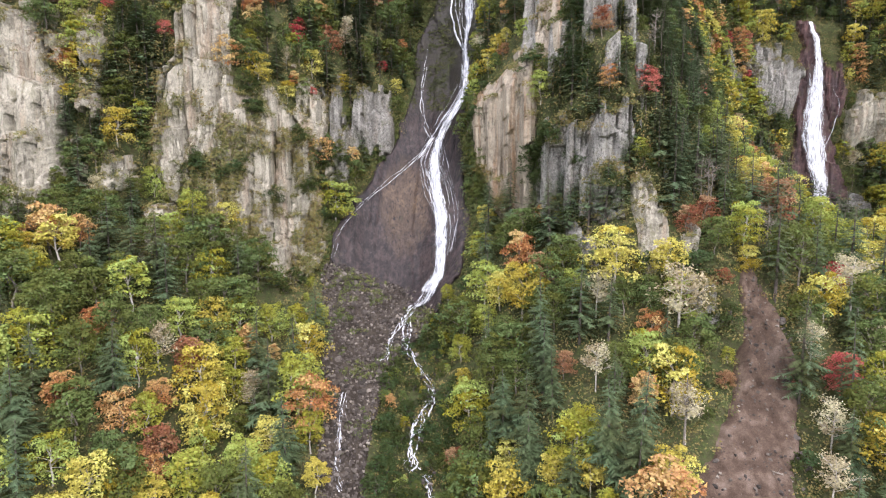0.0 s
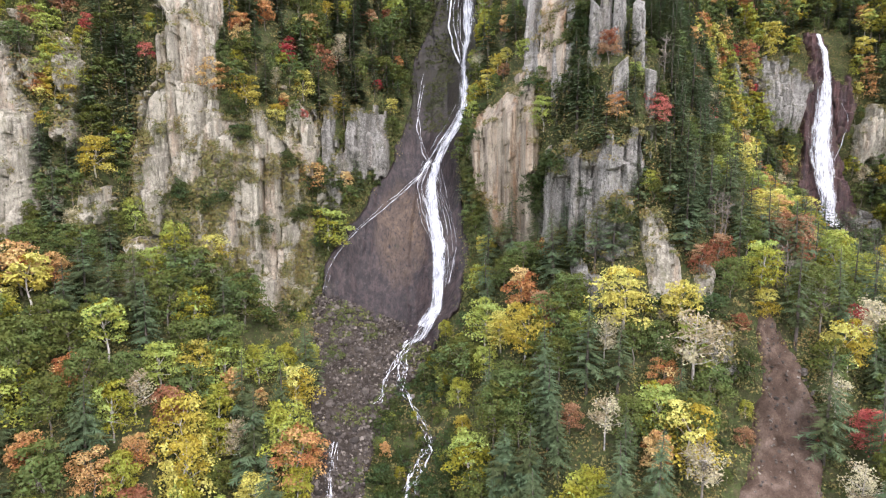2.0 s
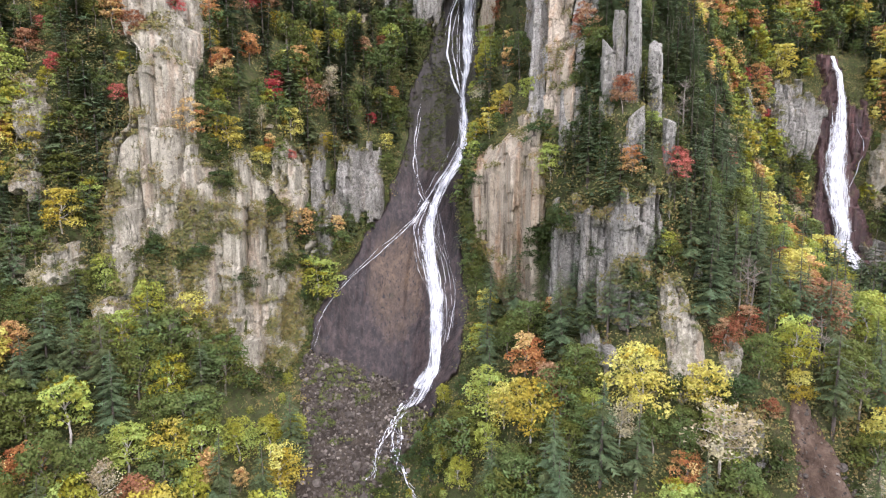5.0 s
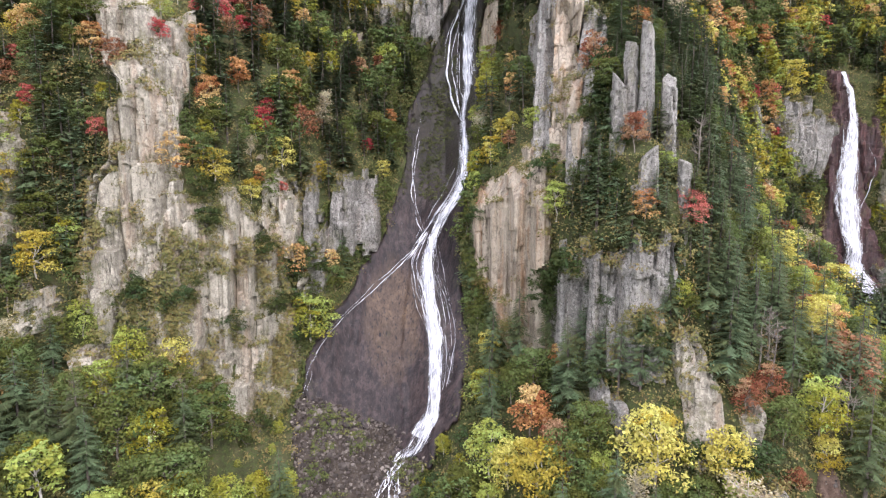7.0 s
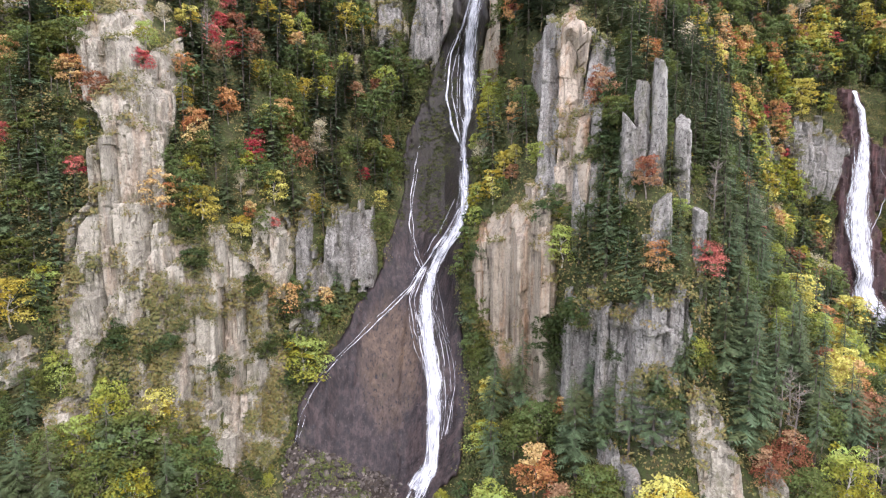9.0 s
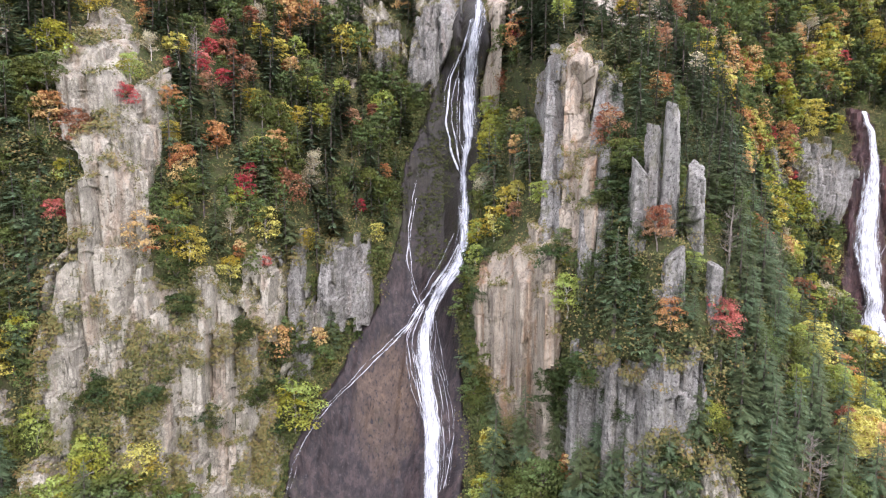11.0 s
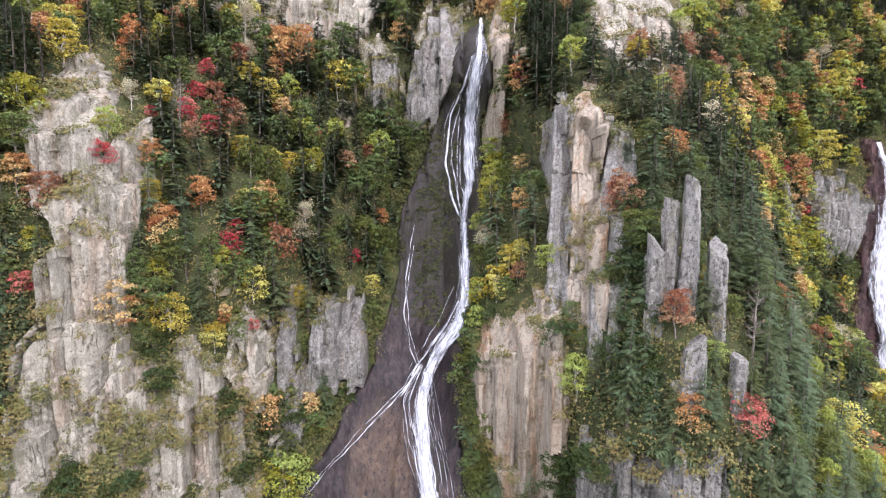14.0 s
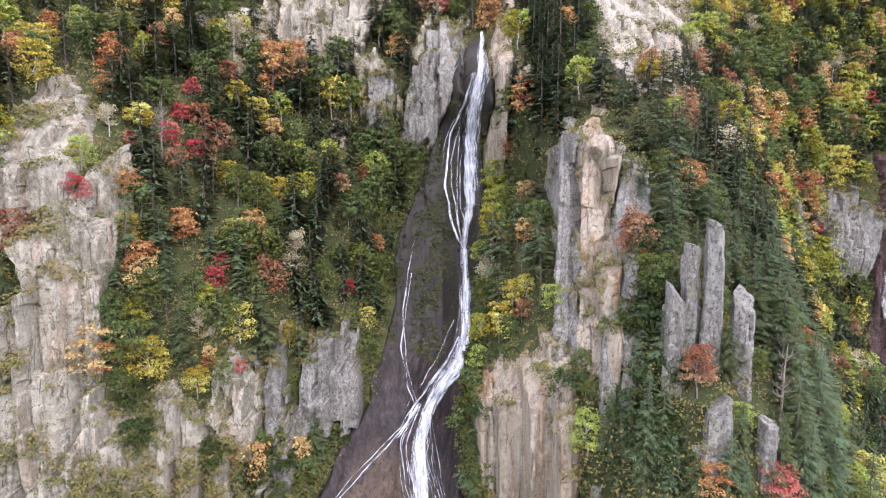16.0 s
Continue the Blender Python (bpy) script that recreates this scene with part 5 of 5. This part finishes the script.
def kinds_at(x, z):
    """The mix of trees: shares of each kind by where on the mountain it grows."""
    if x < -40 and 28 < z < 56:
        return {"green": 56, "lime": 12, "yellow": 4, "orange": 2, "rust": 2, "fir": 26}
    if x < -12 and z < 52:
        return {"green": 32, "lime": 34, "yellow": 9, "orange": 5, "rust": 4, "fir": 20, "pale": 4}
    if -12 <= x < 20 and z < 62:
        return {"green": 42, "lime": 14, "yellow": 4, "orange": 2, "rust": 2, "fir": 40}
    if -36 < x < 4 and 66 < z < 135:
        return {"green": 36, "lime": 5, "yellow": 3, "orange": 3, "rust": 2, "fir": 52, "red": 1, "pale": 2}
    if x < 8 and z < 120:
        return {"green": 32, "lime": 10, "yellow": 7, "orange": 6, "rust": 4, "fir": 40, "red": 1, "pale": 3}
    if x < 20:
        return {"green": 20, "lime": 7, "yellow": 6, "orange": 5, "rust": 3, "fir": 58, "red": 2, "pale": 4}
    if z < 52:
        return {"green": 24, "lime": 9, "yellow": 5, "orange": 3, "rust": 4, "fir": 58, "pale": 3}
    if x < 62:
        return {"green": 14, "lime": 3, "yellow": 1, "orange": 2, "rust": 2, "fir": 80, "pale": 2}
    return {"green": 24, "lime": 15, "yellow": 7, "orange": 4, "rust": 2, "fir": 54, "red": 1, "pale": 2}


def wood(limit):
    """Marks out the woods, denser on the gentle slopes and with lower trees on the steep ones."""
    cells = {}
    for p in planted:
        cells.setdefault((int(p[0] // 6), int(p[2] // 6)), []).append(p)
    made, rng = 0, np.random.default_rng(12)
    n = 34000
    tx = rng.uniform(-116, 195, n)
    tz = np.where(rng.random(n) < 0.8, rng.uniform(-11, 186, n), rng.uniform(-11, 60, n))
    ty = lie(tx, tz)
    steeps = np.minimum(1.0, np.abs(lie(tx, tz + 4) - ty) / 6.0)
    scree = inside(SCREE_ROWS, tx, tz)
    bare = np.max([rock_at(tx, tz), inside(SLAB_ROWS, tx, tz) + 1.0, inside(SLIDE_ROWS, tx, tz) + 0.5, scree], axis=0)
    ok = (np.abs(tx) < 0.8 * ty + 12) & (ty > 52) & (bare < 0.2 - 1.2 * rng.random(n)) & ~((tz > 45) & (tz < 128) & (np.abs(tx - 152) < 12))
    for x, y, z, steep in zip(tx[ok].tolist(), ty[ok].tolist(), tz[ok].tolist(), steeps[ok].tolist()):
        if made >= limit:
            break
        room = 2.6 + 0.9 * steep if z > 52 else 3.5 + 1.1 * steep
        near = [p for i in (-1, 0, 1) for j in (-1, 0, 1) for p in cells.get((int(x // 6) + i, int(z // 6) + j), [])]
        if any((p[0] - x) ** 2 + (p[1] - y) ** 2 + (p[2] - z) ** 2 < (room * (1.15 if p[3] > 12 else 1)) ** 2 for p in near):
            continue
        shares = kinds_at(x, z)
        kind = rnd.choices(list(shares), list(shares.values()))[0]
        if z < 52:
            high = rnd.uniform(12, 19) if kind == "fir" else rnd.uniform(8, 14)
        else:
            high = rnd.uniform(8.5, 15.5) if kind == "fir" else rnd.uniform(5, 9.5) * (1.3 if y > 195 else 1.0)
        if kind == "red":
            high *= 0.75
        if -15 < x < 7 and z < 40 and (x < 3 or z > 28):
            # only bushes and low trees grow along the brook and at the foot of the fall
            kind, high = (rnd.choice(("green", "lime", "bush")), rnd.uniform(3.0, 5.5)) if x > -1 else ("bush", rnd.uniform(2.0, 4.0))
        if 14 < z < 46 and -7 < inside(SLIDE_ROWS, x, z) and x < 56:
            # only brush and low trees on the loose ground beside the landslide
            kind, high = rnd.choice(("bush", "bush", "green", "lime", "rust")), rnd.uniform(1.8, 4.5)
        if 25 < x < 48 and 34 < z < 54:
            # low growth below the ribs of pale rock
            high = min(high, max(2.4, 45 - z))
        if -41 < x < -25 and 27 < z < 46:
            # brush on the scree below the cream cliff
            kind, high = rnd.choice(("bush", "bush", "green", "lime")), rnd.uniform(1.6, 3.4)
        if 20 < x < 31 and 84 < z < 122 or 28 < x < 44 and 72 < z < 106:
            # low growth below the tower and the pinnacles
            high = min(high, 9.0 if x > 28 and z > 89 else max(4.0, 87 - z if x > 28 else 4.5))
        if 33 < x < 68 and 124 < z < 152:
            # low growth below the high cliff
            high = min(high, 8.0)
        plant(kind, x, z, high, rnd, rnd.uniform(0.85, 1.2))
        cells.setdefault((int(x // 6), int(z // 6)), []).append(planted[-1])
        made += 1


wood(2700)


def bank_bushes(count):
    """Dense bushes on both banks of the brook, and larger ones on the ledges of the cliffs."""
    made = 0
    course = np.vstack([flow(points)[0] for points in BROOKS])
    for _ in range(4000):
        x, z = rnd.uniform(-16, 4), rnd.uniform(-6, 33)
        if inside(SCREE_ROWS, x, z) > -0.5 or inside(SLAB_ROWS, x, z) > -1 or np.hypot(course[:, 0] - x, (course[:, 1] - z) * 1.5).min() < 1.9:
            continue
        plant(rnd.choice(("bush", "bush", "bush", "green", "lime")), x, z, rnd.uniform(1.8, 3.4), rnd, rnd.uniform(0.9, 1.3))
        made += 1
        if made >= count:
            break
    for x, z, high in ((21.5, 66, 6), (23, 70, 5), (20.5, 62, 4), (-55, 64, 4), (-52, 62, 4.5), (-57, 66, 3.5), (-49, 65, 3.5), (-41, 58, 3), (-33, 60, 4), (-36, 72, 3.5), (-44, 78, 4), (-47, 84, 4), (9, 86, 4),
                       (11, 92, 4), (8.5, 79, 3), (11.5, 97, 4), (29, 88, 4), (30.5, 93, 4), (29.5, 98, 4.5), (31, 103, 4.5), (33, 108, 5), (29, 84, 4), (-31, 66, 4), (-30, 52, 4), (28, 66, 3), (33, 62, 3)):
        for _ in range(4):
            plant("bush", x + rnd.uniform(-1.8, 1.8), z + rnd.uniform(-1.8, 1.2), high * rnd.uniform(0.6, 1.0), rnd, 1.1)


def foot_bushes():
    """Bushes and young trees along the feet of the rocks."""
    for rows, name, xs, zs, face, within, solid in CLIFFS:
        z, left, right = min(rows)
        if not solid or name == "wet_rock_wall" or z > 135:
            continue
        x = left - 1.0
        while x < right + 1.0:
            if inside(SLAB_ROWS, x, z - 1) < -1.0:
                plant(rnd.choice(("bush", "bush", "green", "lime")), x, z - rnd.uniform(0.5, 2.5), rnd.uniform(2.2, 4.4), rnd, 1.1)
            x += rnd.uniform(1.2, 2.6)


bank_bushes(190)
foot_bushes()


def stand(kind, trees):
    """The trees of a kind that are nearest stand singly; those past them are joined into one wood."""
    name, label, group = WOODS[kind]
    trees.sort(key=lambda p: math.hypot(p[0] * 1.1, p[1] - 25, p[2] - 80))
    for p in trees[:290]:
        trunk, crown = MODELS[kind, p[1] > 152][p[5]]
        root = thing(name, label, "tree", group=group)
        root.matrix_basis = p[6]
        piece("trunk", trunk, root)
        piece("crown", crown, root)
    rest = trees[290:]
    if not rest:
        return
    for part_, bark in ((0, DARK_BARK if kind == "fir" else GREY_BARK), (1, LEAVES[kind])):
        verts, faces, normals, count = [], [], [], 0
        for p in rest:
            shape = SHAPES[kind, True][p[5]][part_]
            m = np.array(p[6])
            v_ = np.asarray(shape[0], float) @ m[:3, :3].T + m[:3, 3]
            verts.append(v_)
            faces.append(np.asarray(shape[1]) + count)
            if part_:
                normals.append(unit(np.asarray(shape[2], float) @ m[:3, :3].T))
            count += len(v_)
        wood_name = ("wood_trunks", "distant_wood")[part_] if kind != "fir" else ("fir_trunks", "distant_firs")[part_]
        tagged(new(wood_name, quick_mesh(wood_name, np.vstack(verts), np.vstack(faces), bark, np.vstack(normals) if part_ else None)), ("bare trunks of the far trees", f"far {label}")[part_], "woods", kind="stuff")


for kind in WOODS:
    stand(kind, [p for p in planted if p[4] == kind])


# ---- undergrowth: bushes and brush that nobody could count ----
def brush(name, label, count, picks, material, size, seed, cards=16):
    rng = np.random.default_rng(seed)
    spots = picks(rng, count)
    n = len(spots)
    d = rng.normal(size=(n, cards, 3))
    d[..., 2] = np.abs(d[..., 2]) * 0.8 - 0.25
    d[..., 1] = -np.abs(d[..., 1]) * 0.8 + 0.2
    d /= np.linalg.norm(d, axis=-1, keepdims=True)
    wide = size * (0.5 + rng.random((n, 1, 1)))
    c = spots[:, None, :] + d * wide * (0.5 + 0.6 * rng.random((n, cards, 1))) * np.array([1.2, 1, 0.9])
    normals = (d * 0.8 + rng.normal(size=d.shape) * 0.4 + np.array([0, -0.2, 0.45])).reshape(-1, 3)
    soft = (d + rng.normal(size=d.shape) * 0.15 + np.array([0, -0.15, 0.35])).reshape(-1, 3)
    v_, f_, n_ = leaf_cards(c.reshape(-1, 3), normals, (0.2 + 0.26 * rng.random((n, cards))).reshape(-1), rng, soft)
    return tagged(new(name, quick_mesh(name, v_, f_, material, n_)), label, "undergrowth", kind="stuff")


def on_slope(rng, count):
    x, z = rng.uniform(-112, 190, count * 2), rng.uniform(-11, 182, count * 2)
    y = slope(x, z)
    bare = np.max([rock_at(x, z), inside(SLAB_ROWS, x, z) + 0.5, inside(SLIDE_ROWS, x, z) + 0.3, inside(SCREE_ROWS, x, z) - 0.3], axis=0)
    ok = (bare < 0.9 * rng.random(len(x))) & (np.abs(x) < 0.8 * y + 10) & (y > 52)
    return np.stack([x, y - 0.4, z], -1)[ok][:count]


def on_ledges(rng, count):
    """Bushes that root on the ledges of the cliffs, thick in some patches and absent from others."""
    made = []
    for k, (rows, name, xs, zs, face, within, solid) in enumerate(CLIFFS):
        if name == "wet_rock_wall":
            continue
        n = int(face.size * 0.5)
        i, j = rng.integers(1, len(xs) - 1, n), rng.integers(1, len(zs) - 3, n)
        back = face[j + 2, i] - face[j - 1, i]
        patch = rough(xs[i] / 5 + 40 * k, zs[j] / 8, 140 + k, 3)
        ok = (within[j, i] > -1.0) & (within[j, i] < 30) & (back * 0.3 + patch * 1.1 > (0.85 if solid and k != 3 else 0.12 if k == 3 else 0.25) - 0.25 * (within[j, i] < 0.8))
        made.append(np.stack([xs[i], face[j, i] - 0.1, zs[j] + 0.1], -1)[ok])
    made = np.vstack(made)
    return made[rng.permutation(len(made))[:count]]


def by_the_water(rng, count):
    """The damp flanks of the gully, close to the slab."""
    x, z = rng.uniform(-36, 15, count * 5), rng.uniform(40, 140, count * 5)
    edge = inside(SLAB_ROWS, x, z)
    ok = (edge < -0.2) & (edge > -7) & (rock_at(x, z) < 0.3)
    return np.stack([x, slope(x, z) - 0.9 * rng.random(len(x)) - 0.3, z], -1)[ok][:count]


def on_scree(rng, count):
    x, z = rng.uniform(-30, 0, count * 4), rng.uniform(-2, 40, count * 4)
    ok = (inside(SCREE_ROWS, x, z) > 0) & (rough(x / 4, z / 3, 171, 3) > 0.25)
    return np.stack([x, scree_top(x, z) - 0.1, z], -1)[ok][:count]


def on_bed(rng, count):
    """Moss and ferns on the upper bed, away from the water."""
    x, z = rng.uniform(-9, 9, count * 6), rng.uniform(82, 138, count * 6)
    course = flow(MAIN)[0]
    middle = np.interp(z, course[::-1, 1], course[::-1, 0])
    ok = (inside(SLAB_ROWS, x, z) > -0.5) & (np.abs(x - middle) > 2.6) & (rough(x / 3, z / 6, 181, 3) > -0.3) & (np.abs(x + 5.6) > 1.0)
    return np.stack([x, bed(x, z) + 0.1, z], -1)[ok][:count]


brush("moss_cushions", "dark green moss and ferns on the wet upper rock bed", 800, on_bed, MOSS, 0.5, 13, 14)
brush("gully_brush", "damp green brush on the flanks of the gully", 3000, by_the_water, GREEN_BRUSH, 1.0, 7, 18)
brush("scree_plants", "low green plants growing among the scree", 700, on_scree, GREEN_BRUSH, 0.7, 9, 18)
brush("undergrowth", "low mixed brush in green, olive and rust between the trees", 29000, on_slope, BRUSH, 1.45, 3, 16)
brush("ledge_brush", "bushes rooted in cracks and on ledges of the cliffs", 17000, on_ledges, BRUSH, 1.0, 5, 22)


# ---- boulders and rubble ----
def stone(seed):
    bm = bmesh.new()
    bmesh.ops.create_icosphere(bm, subdivisions=2, radius=0.5)
    off = Vector((seed * 3.1, seed * 1.7, seed))
    for vert in bm.verts:
        p = vert.co
        vert.co = p * (1 + 0.5 * noise.noise(p * 1.6 + off) + 0.25 * noise.noise(p * 4 + off))
    rnd_ = random.Random(seed)
    for _ in range(9):
        way = Vector((rnd_.gauss(0, 1), rnd_.gauss(0, 1), rnd_.gauss(0, 1))).normalized()
        for vert in bm.verts:
            past = vert.co.dot(way) - rnd_.uniform(0.33, 0.34)
            if past > 0:
                vert.co -= way * past
    me = bpy.data.meshes.new("boulder")
    bm.to_mesh(me)
    bm.free()
    me.materials.append(BOULDER_STONE)
    return me


STONES = [stone(k) for k in range(8)]


def boulders(rows, surface, count, label, group, low, high, seed):
    r_, rr = random.Random(seed), np.array(rows)
    made = 0
    while made < count:
        z = r_.uniform(rr[:, 0].min(), rr[:, 0].max())
        x = r_.uniform(rr[:, 1].min(), rr[:, 2].max())
        if inside(rows, x, z) < 0.4:
            continue
        size = low + (high - low) * r_.random() ** 2.5
        ob = new("boulder", r_.choice(STONES))
        ob.matrix_basis = Matrix.LocRotScale((x, float(surface(x, z)) + 0.05 * size, z), Euler((r_.uniform(-0.5, 0.5), r_.uniform(-0.5, 0.5), r_.uniform(0, 6.28))),
                                             (size * r_.uniform(0.8, 1.4), size * r_.uniform(0.8, 1.2), size * r_.uniform(0.7, 1.1)))
        tagged(ob, label, "boulder", group)
        made += 1


def rubble(name, label, rows, surface, count, low, high, seed):
    rng, rr = np.random.default_rng(seed), np.array(rows)
    x, z = rng.uniform(rr[:, 1].min(), rr[:, 2].max(), count * 3), rng.uniform(rr[:, 0].min(), rr[:, 0].max(), count * 3)
    ok = inside(rows, x, z) > 0
    x, z = x[ok][:count], z[ok][:count]
    n = len(x)
    corners = np.array([(-1, -1, -0.7), (1, -1, -0.8), (1, 1, -0.7), (-1, 1, -0.7), (-0.7, -0.8, 0.7), (0.8, -0.7, 0.8), (0.7, 0.7, 0.6), (-0.8, 0.7, 0.7)]) * 0.5
    size = (low + (high - low) * rng.random((n, 1, 1)) ** 2)
    turn = rng.normal(size=(n, 3, 3))
    turn, _ = np.linalg.qr(turn)
    body = np.einsum("nij,kj->nki", turn, corners) * size * (0.7 + 0.6 * rng.random((n, 8, 1)))
    v_ = (body + np.stack([x, surface(x, z) - 0.05, z], -1)[:, None, :]).reshape(-1, 3)
    quad = np.array([(0, 3, 2, 1), (4, 5, 6, 7), (0, 1, 5, 4), (1, 2, 6, 5), (2, 3, 7, 6), (3, 0, 4, 7)])
    f_ = (np.arange(n)[:, None, None] * 8 + quad[None]).reshape(-1, 4)
    return tagged(new(name, mesh_of(name, v_, f_, RUBBLE_STONE)), label, "rubble", kind="stuff")


def rubble_material():
    s = Shade("rubble_stone", 0.88, 0.25)
    clump = s.nodes.new("ShaderNodeNewGeometry").outputs["Random Per Island"]
    return s.colour(s.ramp(clump, [(0, (0.034, 0.028, 0.024)), (0.5, (0.064, 0.053, 0.045)), (0.85, (0.105, 0.09, 0.077)), (1, (0.2, 0.175, 0.15))])).material


RUBBLE_STONE = rubble_material()
boulders(SCREE_ROWS, scree_top, 150, "rough grey-brown boulder lying on the scree", "boulders of the scree", 0.5, 2.3, 8)
boulders([(40, -30, -23), (36.5, -29, -14), (33.5, -28, -4), (30, -24, -4)], scree_top, 45, "pale broken boulder at the foot of the slab", "boulders at the slab's foot", 0.9, 2.4, 9)


def brook_boulders(count):
    """Dark wet boulders that part the water of the brook."""
    r_ = random.Random(21)
    lines = [flow(points)[0] for points in BROOKS]
    for _ in range(count):
        line = lines[r_.choices((0, 1, 2, 3), (3, 6, 2, 2))[0]]
        x, z = line[r_.randrange(len(line))] + np.array([r_.uniform(-1.6, 1.6), r_.uniform(-0.5, 0.5)])
        size = r_.uniform(0.4, 1.3)
        ob = new("boulder", r_.choice(STONES))
        ob.matrix_basis = Matrix.LocRotScale((x, float(scree_top(x, z)) - 0.3, z), Euler((r_.uniform(-0.5, 0.5), r_.uniform(-0.5, 0.5), r_.uniform(0, 6.28))), (size * r_.uniform(0.9, 1.5), size, size * r_.uniform(0.7, 1.0)))
        tagged(ob, "dark wet boulder parting the white water of the brook", "boulder", "boulders in the brook")


brook_boulders(120)
boulders(SLIDE_ROWS, slide_top, 30, "stone stuck in the bare earth of the landslide", "stones of the landslide", 0.4, 1.3, 10)
rubble("rubble", "small broken stones over the scree", SCREE_ROWS, scree_top, 4600, 0.2, 0.75, 11)
rubble("slide_rubble", "small stones and clods on the bare earth", SLIDE_ROWS, slide_top, 700, 0.12, 0.45, 12)


def fallen_log(x, z, surface, length, turn, lean, seed):
    """A broken trunk lying across the earth, with stubs of branches."""
    rnd_ = random.Random(seed)
    tv, tf = [], []
    tube(tv, tf, [(-length / 2, 0, 0), (-length / 6, 0.1, 0.05), (length / 5, -0.05, 0.02), (length / 2, 0, 0)], [0.13, 0.12, 0.1, 0.06], 8)
    tf.append(tuple(range(7, -1, -1)))
    for _ in range(5):
        s = rnd_.uniform(-0.3, 0.45) * length
        tube(tv, tf, [(s, 0, 0.1), (s + rnd_.uniform(0.2, 0.5), rnd_.uniform(-0.7, 0.7), rnd_.uniform(0.2, 0.6))], [0.06, 0.02], 4)
    root = new("fallen_log", mesh_of("fallen_log", tv, tf, GREY_BARK, True))
    root.matrix_basis = Matrix.LocRotScale((x, float(surface(x, z)) - 0.15, z + 0.1), Euler((0, lean, turn)), None)
    return tagged(root, "thin grey fallen trunk lying across bare earth", "log", "fallen trunks")


fallen_log(57.5, 26.5, slide_top, 5.0, 0.15, -0.25, 1)
fallen_log(50, 17.5, slide_top, 4.2, -0.2, 0.2, 2)
fallen_log(48, 13.5, slide_top, 3.4, 0.3, -0.15, 3)
